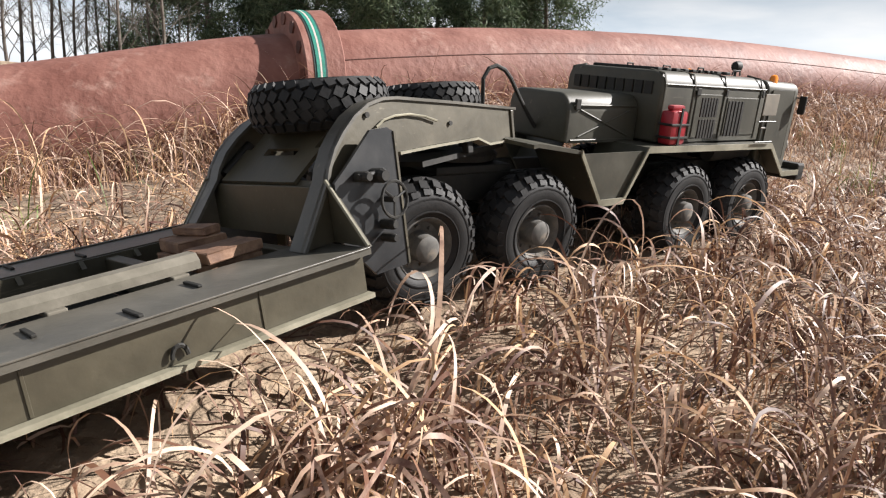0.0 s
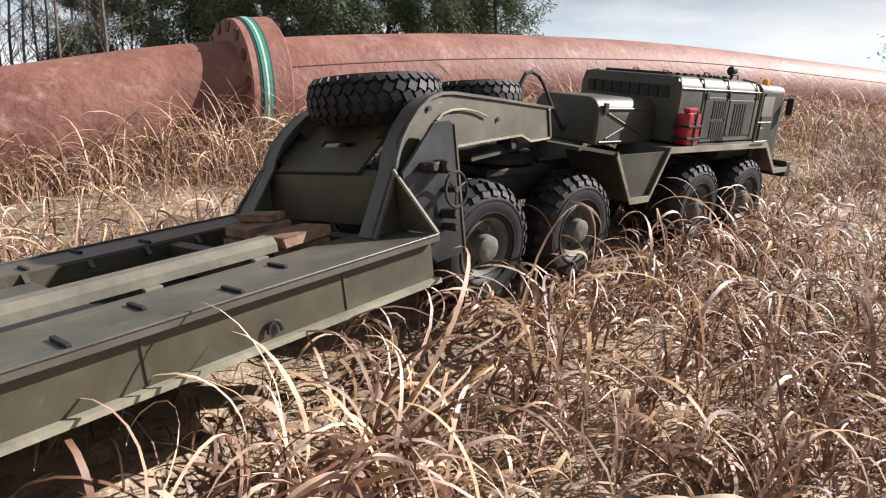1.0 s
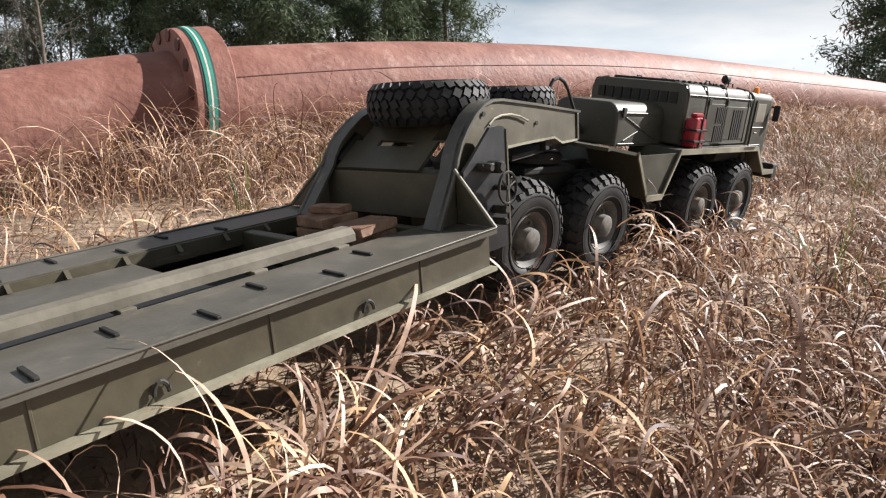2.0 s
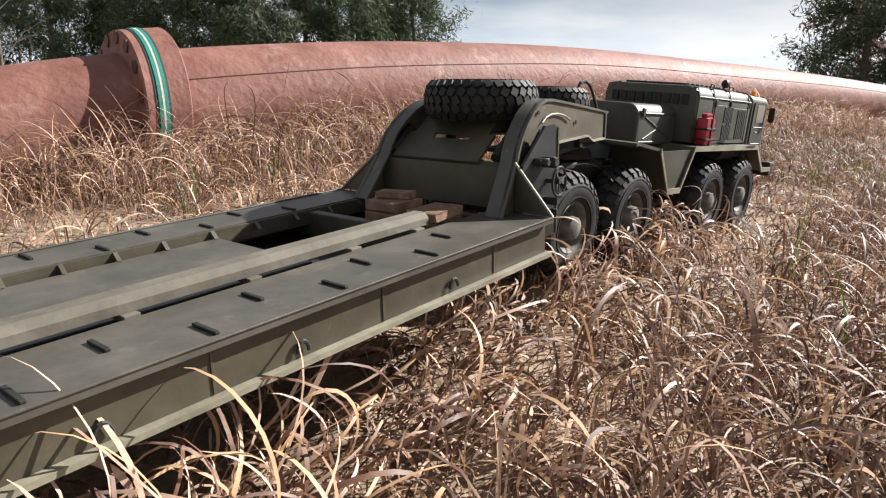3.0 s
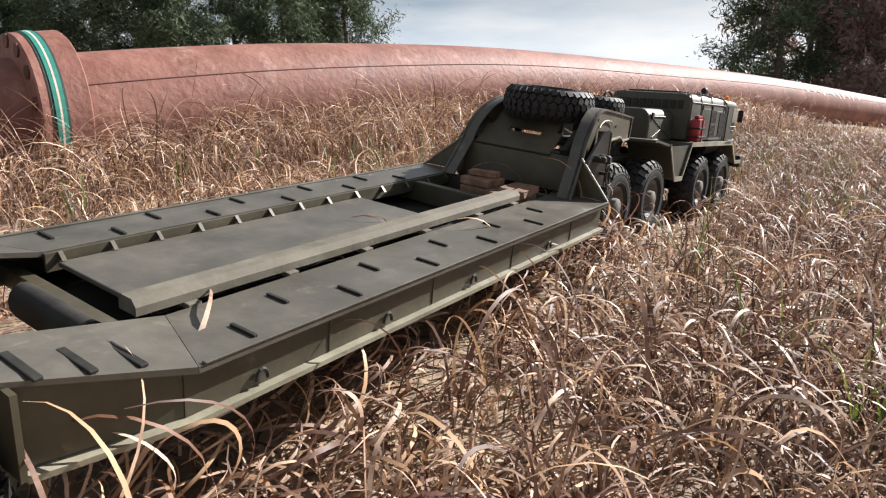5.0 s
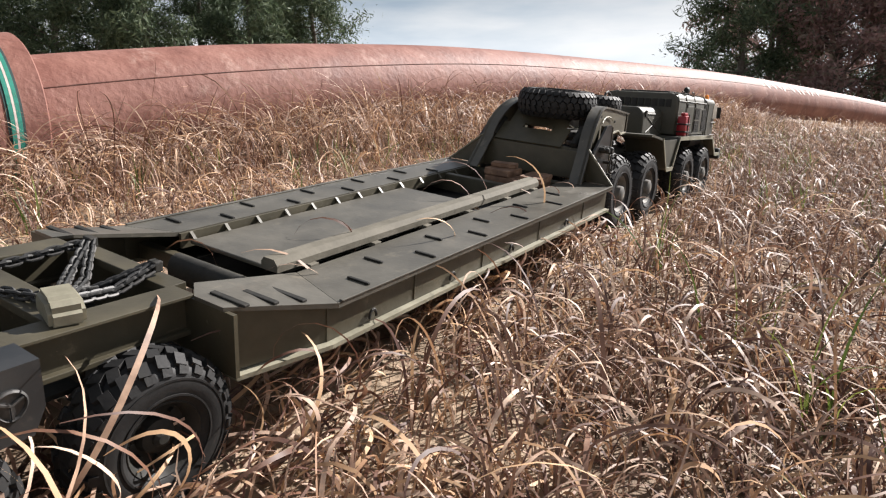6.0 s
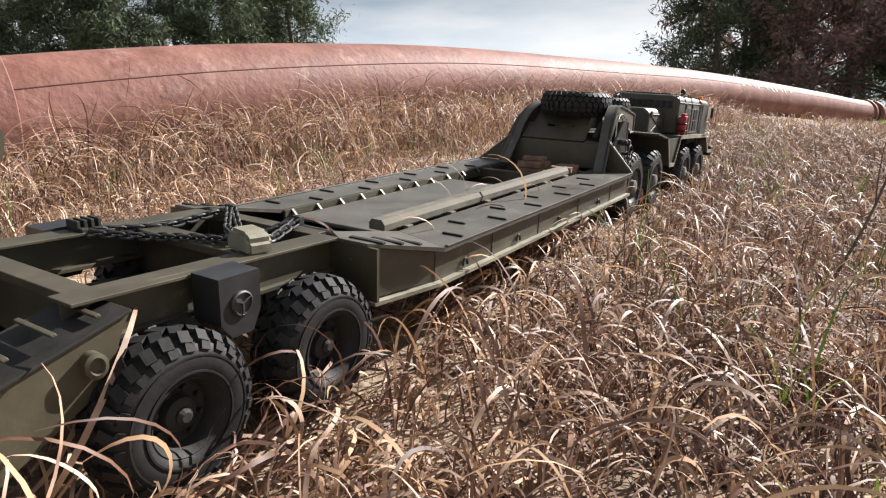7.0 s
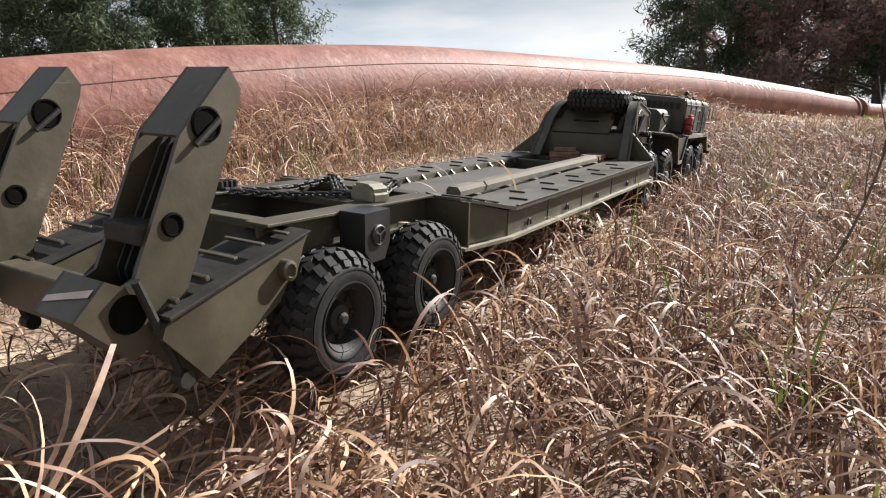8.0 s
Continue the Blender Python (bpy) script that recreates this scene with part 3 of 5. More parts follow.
        tube(bm, [(x + 0.005 * math.cos(a), so + 0.003 * sgn, 0.088 + 0.0065 * math.sin(a)) for a in np.linspace(0, math.pi, 9)], 0.0015, 6)
        part("lashing_ring", bm, DARK, trailer, "dark steel lashing ring")
    for x in (0.43, 0.57, 0.72, 0.86):
        bm = bmesh.new()
        box(bm, (x - 0.001, so + 0.0001 * sgn, 0.0845), (x + 0.001, so + 0.0011 * sgn, ZD - 0.006), 0.0003)
        part("skirt_rib", bm, OLIVE, trailer)


for sgn in (-1, 1):
    deck_side(sgn)
bm = bmesh.new()
box(bm, (0.342, -0.058, 0.104), (0.735, 0.1, 0.108), 0.0012)
part("centre_panel", bm, DECK, trailer, "worn sheet-metal centre panel")
bm = bmesh.new()
prism(bm, [(-0.083, 0.1175), (-0.059, 0.1175), (-0.059, 0.127), (-0.063, 0.133), (-0.078, 0.133), (-0.083, 0.126)], 0.316, 0.858, axis="x")
part("side_rail", bm, RAIL, trailer, "dusty grey-green rail bar")
bm = bmesh.new()
box(bm, (0.334, 0.1045, 0.1), (0.95, 0.1085, ZD - 0.001))
part("inner_web", bm, OLIVE, trailer)
for x in (0.36, 0.46, 0.56, 0.66, 0.76, 0.84):
    bm = bmesh.new()
    box(bm, (x - 0.006, -0.089, 0.1125), (x + 0.006, -0.058, 0.1173), 0.0008)
    part("rail_bracket", bm, RAIL, trailer)
for k in range(13):
    bm = bmesh.new()
    x = 0.345 + k * 0.048
    prism(bm, [(0.096, 0.1085), (0.1043, 0.1085), (0.1043, 0.1145)], x, x + 0.004, axis="x")
    part("gusset", bm, OLIVE, trailer)
for x, z0, z1 in ((0.32, 0.085, 0.1), (0.45, 0.085, 0.1035), (0.58, 0.085, 0.1035), (0.69, 0.085, 0.1035), (0.853, 0.088, 0.112), (0.94, 0.088, 0.112)):
    bm = bmesh.new()
    box(bm, (x - 0.006, -0.16, z0), (x + 0.006, 0.16, z1), 0.001)
    part("cross_member", bm, OLIVE, trailer)
bm = bmesh.new()
box(bm, (0.33, -0.16, 0.082), (0.95, 0.16, 0.0845))
part("belly_plate", bm, DARK, trailer)
for y in (-0.03, 0.025):
    bm = bmesh.new()
    tube(bm, [(0.295, y - 0.028, 0.1), (0.295, y + 0.028, 0.1)], 0.013, 14)
    smooth(part("air_tank", bm, DARK, trailer, "black cylindrical air tank"))
# rear frame
for sgn in (-1, 1):
    bm = bmesh.new()
    box(bm, (-0.07, 0.112 * sgn, 0.1385), (0.2, 0.082 * sgn, 0.142), 0.0006)
    box(bm, (-0.07, 0.1 * sgn, 0.1065), (0.2, 0.096 * sgn, 0.1382))
    box(bm, (-0.07, 0.106 * sgn, 0.103), (0.2, 0.088 * sgn, 0.1065), 0.0006)
    part("frame_rail", bm, OLIVE, trailer, "olive I-section frame rail")
for x, w in ((0.203, 0.02), (0.105, 0.03), (-0.05, 0.02)):
    bm = bmesh.new()
    box(bm, (x - w / 2, -0.082, 0.132), (x + w / 2, 0.082, 0.1415), 0.0008)
    box(bm, (x - 0.002, -0.0955, 0.088), (x + 0.002, 0.0955, 0.1318))
    part("frame_cross_member", bm, OLIVE, trailer)
# added black sheet in place of the shade between the frame rails
bm = bmesh.new()
box(bm, (-0.045, -0.094, 0.088), (0.198, 0.094, 0.091))
part("frame_shade_plate", bm, DARK, trailer, "added black plate standing in for the shade between the frame rails")
for x in (0.0, 0.148):
    bm = bmesh.new()
    tube(bm, [(x * 1.2 - 0.03, -0.12, 0.066), (x * 1.2 - 0.03, 0.12, 0.066)], 0.009, 12)
    part("axle", bm, DARK, trailer, "black axle tube")
    for y in (-0.1035, 0.09):
        wheel(trailer, -0.03 + x * 0.82, y, "trailer", 0.0695)
for sgn in (-1, 1):
    bm = bmesh.new()
    prism(bm, [(0.006, 0.147), (0.052, 0.147), (0.052, 0.112), (0.042, 0.098), (0.018, 0.098), (0.006, 0.108)], 0.1125 * sgn, 0.146 * sgn)
    tb = part("light_box", bm, BLACKGLOSS, trailer, "black side light box")
    bm = bmesh.new()
    lathe(bm, [(0.012, 0.0), (0.012, 0.002), (0.0105, 0.003), (0.0095, 0.001), (0.002, 0.001)], 24, Matrix.Translation((0.029, 0.146 * sgn, 0.122)) @ Matrix.Diagonal((1, sgn, 1, 1)))
    for a in (90, 210, 330):
        m = Matrix.Translation((0.029, 0.148 * sgn, 0.122)) @ Matrix.Rotation(radians(a), 4, "Y")
        box(bm, (0, -0.0015, -0.0008), (0.0095, 0.0005, 0.0008), 0, m)
    smooth(part("round_badge", bm, CHAIN, tb, "grey three-spoke ring"))
    # tail slope over the rear wheels
    bm = bmesh.new()
    prism(bm, [(-0.045, 0.134), (-0.05, 0.12), (-0.062, 0.09), (-0.15, 0.048), (-0.186, 0.082), (-0.182, 0.09)], 0.133 * sgn, 0.07 * sgn)
    tail = part("tail_slope", bm, OLIVE, trailer, "sloping olive tail plate")
    bm = bmesh.new()
    ang = math.atan2(0.134 - 0.09, 0.137)
    m = Matrix.Translation((-0.1135, 0, 0.112)) @ Matrix.Rotation(-ang, 4, "Y")
    box(bm, (-0.07, 0.136 * sgn, 0.001), (0.073, 0.068 * sgn, 0.0035), 0.0006, m)
    part("tread_plate", bm, DARK, tail, "dark tread plate")
    for k in range(5):
        bm = bmesh.new()
        x = -0.056 + k * 0.028
        box(bm, (x - 0.002, 0.128 * sgn, 0.0036), (x + 0.002, 0.08 * sgn, 0.0068), 0.0008, m)
        part("tread_bar", bm, OLIVE, tail)
    bm = bmesh.new()
    lathe(bm, [(0.0075, -0.004), (0.0075, 0.008), (0.005, 0.009), (0.004, 0.006), (0.001, 0.006)], 16, Matrix.Translation((-0.072, 0.133 * sgn, 0.104)) @ Matrix.Diagonal((1, sgn, 1, 1)))
    smooth(part("hinge_roller", bm, OLIVE, tail, "dusty hinge roller"))
    # loading ramp folded upright: two side plates, caps at both ends, ribs in the open back
    trailer["view_fit"] = 0
    y1, y0 = (-0.09, -0.051) if sgn < 0 else (0.082, 0.121)
    side = [(-0.0987, 0.2446), (-0.0905, 0.232), (-0.0918, 0.2241), (-0.1127, 0.1742), (-0.1403, 0.1133), (-0.1531, 0.0995), (-0.1764, 0.0832), (-0.2076, 0.1146), (-0.189, 0.1325), (-0.179, 0.127), (-0.172, 0.13), (-0.1364, 0.2059)]
    bm = bmesh.new()
    prism(bm, side, y1, y1 + 0.003)
    rb = part("loading_ramp", bm, OLIVE, trailer, "olive folding loading ramp standing upright")
    bm = bmesh.new()
    prism(bm, side, y0 - 0.003, y0)
    part("side_plate", bm, OLIVE, rb)
    lo, hi = y1 + 0.0028, y0 - 0.0028
    for p, q in ((side[11], side[0]), (side[7], side[8]), (side[6], side[7]), (side[2], side[4])):
        (xa, za), (xb, zb) = p, q
        d = Vector((xb - xa, 0, zb - za)).normalized()
        n = Vector((d.z, 0, -d.x)) * 0.0025
        bm = bmesh.new()
        prism(bm, [(xa, za), (xb, zb), (xb + n.x, zb + n.z), (xa + n.x, za + n.z)], lo, hi)
        part("cap_plate", bm, DECK, rb, "dark end plate between the ramp's sides")
    # ribs and inner plate are black: the recess's shade is put into their colour
    for f in (0.27, 0.5, 0.73):
        yy = lo + (hi - lo) * f
        bm = bmesh.new()
        prism(bm, [(-0.128, 0.2035), (-0.113, 0.2), (-0.111, 0.18), (-0.142, 0.113), (-0.162, 0.1125), (-0.165, 0.131)], yy - 0.0009, yy + 0.0009)
        part("rib", bm, DARK, rb)
    bm = bmesh.new()
    prism(bm, [(-0.104, 0.197), (-0.1015, 0.196), (-0.142, 0.104), (-0.1445, 0.105)], lo + 0.0002, hi - 0.0002)
    part("back_plate", bm, DARK, rb, "inner plate coloured black for the shade inside the ramp")
    bm = bmesh.new()
    box(bm, (-0.166, lo, 0.146), (-0.14, hi, 0.158), 0.002)
    part("hydraulic_block", bm, DARK, rb, "black block between the ribs")
    # the plate is uncut; raised black discs stand in for shaded holes
    for hx, hz, hr in ((-0.118, 0.2114, 0.0105), (-0.1459, 0.156, 0.0072), (-0.1778, 0.1113, 0.0112)):
        bm = bmesh.new()
        lathe(bm, [(hr, -0.0004), (hr, 0.001), (hr - 0.0012, 0.0014), (hr - 0.0016, 0.0006), (0.0005, 0.0006)], 28, Matrix.Translation((hx, y1, hz)) @ Matrix.Diagonal((1, -1, 1, 1)))
        part("hole_disc", bm, HOLE_SHADE, rb, "round black disc standing in for the dark of a hole")
    bm = bmesh.new()
    tube(bm, [(-0.1745, y1 - 0.004, 0.13), (-0.151, y1 - 0.004, 0.066)], 0.0028, 8)
    lathe(bm, [(0.0055, -0.005), (0.0055, 0.005)], 12, Matrix.Translation((-0.15, y1 - 0.004, 0.064)))
    part("ramp_strut", bm, DARK, rb, "black ramp strut")
    bm = bmesh.new()
    tube(bm, [(-0.11, y1 - 0.0025, 0.214), (-0.128, y1 - 0.0025, 0.2)], 0.002, 8)
    part("latch_bar", bm, DARK, rb)
    if sgn < 0:
        bm = bmesh.new()
        (xa, za), (xb, zb) = side[7], side[8]
        d = Vector((xb - xa, 0, zb - za)).normalized()
        m = Matrix.Translation((xa, 0, za)) @ Matrix.Rotation(-math.atan2(d.z, d.x), 4, "Y")
        vs = [bm.verts.new(m @ Vector(p)) for p in ((0.006, hi, 0.0008), (0.01, hi, 0.0008), (0.02, lo, 0.0008), (0.015, lo, 0.0008))]
        bm.faces.new(vs)
        part("pale_stripe", bm, CHALK, rb, "pale diagonal stripe across the end plate")
    trailer["view_fit"] = 1
bm = bmesh.new()
box(bm, (-0.19, -0.1, 0.07), (-0.165, 0.1, 0.1), 0.002)
part("tail_beam", bm, OLIVE, trailer, "tail cross beam")
# gooseneck: two arms that lean forward and draw together towards the hitch
trailer["view_fit"] = 0
ARM_TOP = [(0.735, 0.119), (0.766, 0.162), (0.7695, 0.171), (0.7778, 0.1838), (0.789, 0.1945), (0.8032, 0.205), (0.8208, 0.2128), (0.8385, 0.2158), (0.856, 0.2153), (0.937, 0.206), (1.056, 0.191)]
ARM_LOW = [(1.043, 0.16), (0.996, 0.1615), (0.975, 0.1695), (0.895, 0.1715), (0.852, 0.172), (0.838, 0.166), (0.834, 0.15), (0.832, 0.1185)]


def arm_y(x, sgn):
    return -0.0922 + 0.167 * (x - 0.767) if sgn < 0 else 0.078 - 0.167 * (x - 0.767)


def ribbon(bm, line, sgn, y0, y1, thick):
    """Strip along an edge of the arm, from y0 to y1 inside of the arm's outer face, thick towards the inside."""
    rows = []
    for k, (x, z) in enumerate(line):
        (xa, za), (xb, zb) = line[max(k - 1, 0)], line[min(k + 1, len(line) - 1)]
        d = Vector((xb - xa, zb - za)).normalized()
        nx, nz = d.y * thick, -d.x * thick
        y = arm_y(x, sgn)
        rows.append([bm.verts.new(p) for p in ((x, y - sgn * y0, z), (x, y - sgn * y1, z), (x + nx, y - sgn * y1, z + nz), (x + nx, y - sgn * y0, z + nz))])
    for a, b in zip(rows, rows[1:]):
        for k in range(4):
            bm.faces.new((a[k], a[(k + 1) % 4], b[(k + 1) % 4], b[k]))
    bm.faces.new(rows[0])
    bm.faces.new(rows[-1][::-1])
    bmesh.ops.recalc_face_normals(bm, faces=bm.faces[:])
    return bm


for sgn in (-1, 1):
    bm = bmesh.new()
    prism(bm, ARM_TOP + ARM_LOW, 0, 0.003)
    for v in bm.verts:
        v.co.y = arm_y(v.co.x, sgn) - sgn * (0.001 + v.co.y)
    bmesh.ops.recalc_face_normals(bm, faces=bm.faces[:])
    arm = part("gooseneck_arm", bm, OLIVE, trailer, "curved olive gooseneck arm")
    smooth(part("arm_flange", ribbon(bmesh.new(), ARM_TOP, sgn, -0.0015, 0.017, 0.0025), DECK, arm, "dark flange strip along the arm"))
    part("lower_flange", ribbon(bmesh.new(), [(x, z - 0.0003) for x, z in ARM_LOW[:5]][::-1], sgn, -0.002, 0.012, 0.0022), PALE, arm, "pale worn lower flange")
    bm = bmesh.new()
    box(bm, (1.045, arm_y(1.05, sgn) - sgn * 0.013, 0.158), (1.049, arm_y(1.05, sgn) + sgn * 0.002, 0.189), 0.0006)
    part("end_plate", bm, OLIVE, arm)
    bm = bmesh.new()
    tube(bm, [(x, arm_y(x, sgn) + sgn * 0.0016, z) for x, z in ((0.826, 0.194), (0.836, 0.1985), (0.85, 0.2005), (0.87, 0.2), (0.89, 0.1965), (0.908, 0.191))], 0.001, 6)
    part("curved_rib", bm, PALE, arm, "thin pale curved rib")
    for x, z in ((0.818, 0.204), (0.93, 0.187)):
        bm = bmesh.new()
        lathe(bm, [(0.0022, 0.0), (0.0022, 0.0012)], 10, Matrix.Translation((x, arm_y(x, sgn) + sgn * 0.0002, z)) @ Matrix.Diagonal((1, sgn, 1, 1)))
        part("rivet", bm, DARK, arm)
    yg = arm_y(0.767, sgn) + sgn * 0.0075
    bm = bmesh.new()
    prism(bm, [(0.795, 0.0875), (0.8275, 0.0875), (0.8275, 0.1908), (0.822, 0.1938), (0.806, 0.1935), (0.778, 0.1693), (0.7675, 0.161), (0.7675, 0.1187)], yg, yg - 0.003 * sgn)
    gp = part("gusset_plate", bm, BLACKGLOSS, trailer, "dark gusset plate beside the gooseneck")
    bm = bmesh.new()
    box(bm, (0.8276, yg + 0.001 * sgn, 0.088), (0.8296, arm_y(0.83, sgn) + 0.001 * sgn, 0.1905))
    part("gusset_edge", bm, OLIVE, gp)
    ya, yd = arm_y(0.767, sgn), 0.1322 * sgn
    bm = bmesh.new()
    tube(bm, [(0.7655, ya, 0.1632), (0.7632, yd, 0.12)], 0.0015, 6)
    part("brace", bm, PALE, trailer, "pale-edged diagonal brace")
    bm = bmesh.new()
    a = [Vector((0.766, ya, 0.162)), Vector((0.7635, yd, 0.1192)), Vector((0.766, ya, 0.1192))]
    vs = [bm.verts.new(v) for v in a] + [bm.verts.new(v + Vector((0.003, 0, 0))) for v in a]
    for f in ((0, 1, 2), (5, 4, 3), (0, 3, 4, 1), (1, 4, 5, 2), (2, 5, 3, 0)):
        bm.faces.new([vs[i] for i in f])
    bmesh.ops.recalc_face_normals(bm, faces=bm.faces[:])
    part("web_plate", bm, OLIVE, trailer)
bm = bmesh.new()
box(bm, (0.768, -0.0885, 0.1188), (0.771, 0.0745, 0.158), 0.0006)
part("bulkhead", bm, OLIVE, trailer, "dark lower bulkhead plate")
SLOPE = Matrix.Translation((0.771, 0, 0.1585)) @ Matrix.Rotation(radians(-37), 4, "Y")
bm = bmesh.new()
for y0, y1, u0, u1 in ((-0.048, 0.06, 0.0, 0.029), (-0.048, -0.021, 0.029, 0.037), (0.0255, 0.06, 0.029, 0.037), (-0.04, 0.052, 0.037, 0.075)):
    box(bm, (u0, y0, 0.0), (u1, y1, 0.003), 0, SLOPE)
bmesh.ops.remove_doubles(bm, verts=bm.verts[:], dist=0.00005)
part("sloping_plate", bm, OLIVE, trailer, "sloping dark plate with a slot")
bm = bmesh.new()
box(bm, (-0.001, -0.082, -0.006), (0.006, 0.07, -0.001), 0.0006, SLOPE)
part("plate_support", bm, OLIVE, trailer)
for y in (-0.064, 0.066):
    bm = bmesh.new()
    tube(bm, [SLOPE @ Vector((0.008, y, 0.0)), SLOPE @ Vector((0.045, y, 0.0))], 0.006, 10)
    smooth(part("winch_roller", bm, DARK, trailer, "black roller beside the plate"))
bm = bmesh.new()
prism(bm, [(0.9, -0.055), (1.04, -0.036), (1.04, 0.022), (0.9, 0.041)], 0.152, 0.157, axis="z")
part("neck_floor", bm, DARK, trailer, "dark floor between the arms")
bm = bmesh.new()
lathe(bm, [(0.012, -0.018), (0.012, 0.018)], 14, Matrix.Translation((1.02, -0.008, 0.152)) @ Matrix.Rotation(radians(90), 4, "X"))
part("king_pin", bm, DARK, trailer)
VALVE_Y = arm_y(0.767, -1) - 0.0078
for x, z, rr in ((0.803, 0.161, 0.0055), (0.788, 0.1625, 0.004), (0.807, 0.124, 0.004), (0.806, 0.114, 0.0035)):
    bm = bmesh.new()
    lathe(bm, [(rr, 0), (rr, -0.011), (rr * 0.7, -0.014), (rr * 0.3, -0.014)], 12, Matrix.Translation((x, VALVE_Y, z)))
    part("valve", bm, DARK, trailer, "small black valve")
bm = bmesh.new()
tube(bm, [(0.783, VALVE_Y - 0.007, 0.163), (0.803, VALVE_Y - 0.007, 0.163)], 0.0022, 8)
part("valve_pipe", bm, DARK, trailer)
bm = bmesh.new()
tube(bm, [(0.8095 + 0.0125 * math.cos(a), VALVE_Y - 0.013, 0.1425 + 0.0135 * math.sin(a)) for a in np.linspace(0, 2 * math.pi, 19)], 0.0013, 6)
for a in (20, 140, 260):
    tube(bm, [(0.8095, VALVE_Y - 0.013, 0.1425), (0.8095 + 0.0125 * math.cos(radians(a)), VALVE_Y - 0.013, 0.1425 + 0.0135 * math.sin(radians(a)))], 0.001, 5)
tube(bm, [(0.8095, VALVE_Y, 0.1425), (0.8095, VALVE_Y - 0.014, 0.1425)], 0.0025, 8)
part("hand_wheel", bm, DARK, trailer, "small black hand wheel")
for x, y, z, tilt, kind in ((0.835, -0.006, 0.2145, 2, "spare"), (0.968, -0.006, 0.206, 4, "small_spare")):
    sp = new("spare_wheel", RIMS[(1, "trailer")])
    sp.parent = trailer
    sp.matrix_local = pose(x, y, z, 90, 0, 0) @ pose(0, 0, 0, 0, 0, -tilt)
    tagged(sp, "spare wheel lying flat on the gooseneck")
    t = new("tyre", TYRES[kind])
    t.parent = sp
    for yc in (-0.05, 0.034):
        bm = bmesh.new()
        box(bm, (x - 0.004, yc - 0.004, 0.155), (x + 0.004, yc + 0.004, z - 0.0145), 0.001)
        part("spare_wheel_carrier", bm, DARK, trailer)
trailer["view_fit"] = 1
# chains on the rear frame
def chain(points, links):
    anchor = bmesh.new()
    box(anchor, tuple(Vector(points[0]) - Vector((0.004, 0.004, 0.004))), tuple(Vector(points[0]) + Vector((0.004, 0.004, 0.003))), 0.001)
    ch = part("chain", anchor, DARK, trailer, "heap of steel lashing chain on the frame")
    pts = [fit_trailer(p) for p in points]
    seg = [(b - a).length for a, b in zip(pts, pts[1:])]
    total = sum(seg)
    for k in range(links):
        d = total * (k + 0.5) / links
        i = 0
        while d > seg[i] and i < len(seg) - 1:
            d -= seg[i]
            i += 1
        p = pts[i].lerp(pts[i + 1], d / seg[i])
        ax = (pts[i + 1] - pts[i]).normalized()
        lk = new("chain_link", LINK)
        lk.parent = ch
        lk.matrix_local = Matrix.Translation(p) @ ax.to_track_quat("X", "Z").to_matrix().to_4x4() @ Matrix.Rotation(radians(45 + 90 * (k % 2)), 4, "X")


bm = bmesh.new()
tube(bm, [(0.0042 * math.cos(a) + (0.0018 if math.cos(a) > 0 else -0.0018), 0.003 * math.sin(a), 0) for a in np.linspace(0, 2 * math.pi, 15)], 0.0012, 6)
LINK = bpy.data.meshes.new("chain_link")
bm.to_mesh(LINK)
bm.free()
LINK.materials.append(CHAIN)
chain([(0.035, 0.088, 0.145), (0.08, 0.04, 0.141), (0.11, -0.055, 0.146)], 18)
chain([(0.04, 0.095, 0.145), (0.12, 0.07, 0.14), (0.205, 0.062, 0.146)], 18)
chain([(0.206, 0.062, 0.147), (0.16, 0.015, 0.138), (0.112, -0.055, 0.146)], 18)
chain([(0.206, 0.056, 0.147), (0.165, 0.0, 0.132), (0.125, -0.05, 0.142)], 17)
chain([(0.206, -0.05, 0.148), (0.165, -0.05, 0.137), (0.118, -0.06, 0.144)], 14)
chain([(0.206, -0.046, 0.148), (0.16, -0.03, 0.134), (0.11, -0.03, 0.142)], 15)
bm = bmesh.new()
prism(bm, [(-0.022, 0), (0.022, 0), (0.023, 0.008), (0.016, 0.016), (-0.013, 0.016), (-0.022, 0.011)], -0.013, 0.013, Matrix.Translation((0.1, -0.085, 0.1425)) @ Matrix.Rotation(radians(75), 4, "Z"))
bmesh.ops.bevel(bm, geom=bm.edges[:], offset=0.003, segments=2, affect="EDGES")
part("hook_block", bm, PALE, trailer, "worn grey hook block")
bm = bmesh.new()
for k in range(4):
    box(bm, (0.03 + 0.008 * k, 0.09, 0.1422), (0.034 + 0.008 * k, 0.11, 0.153), 0.0006)
part("ratchet", bm, DARK, trailer)

# ---- wooden blocks carried on the trailer ----
BLOCKS = []
rng = random.Random(3)
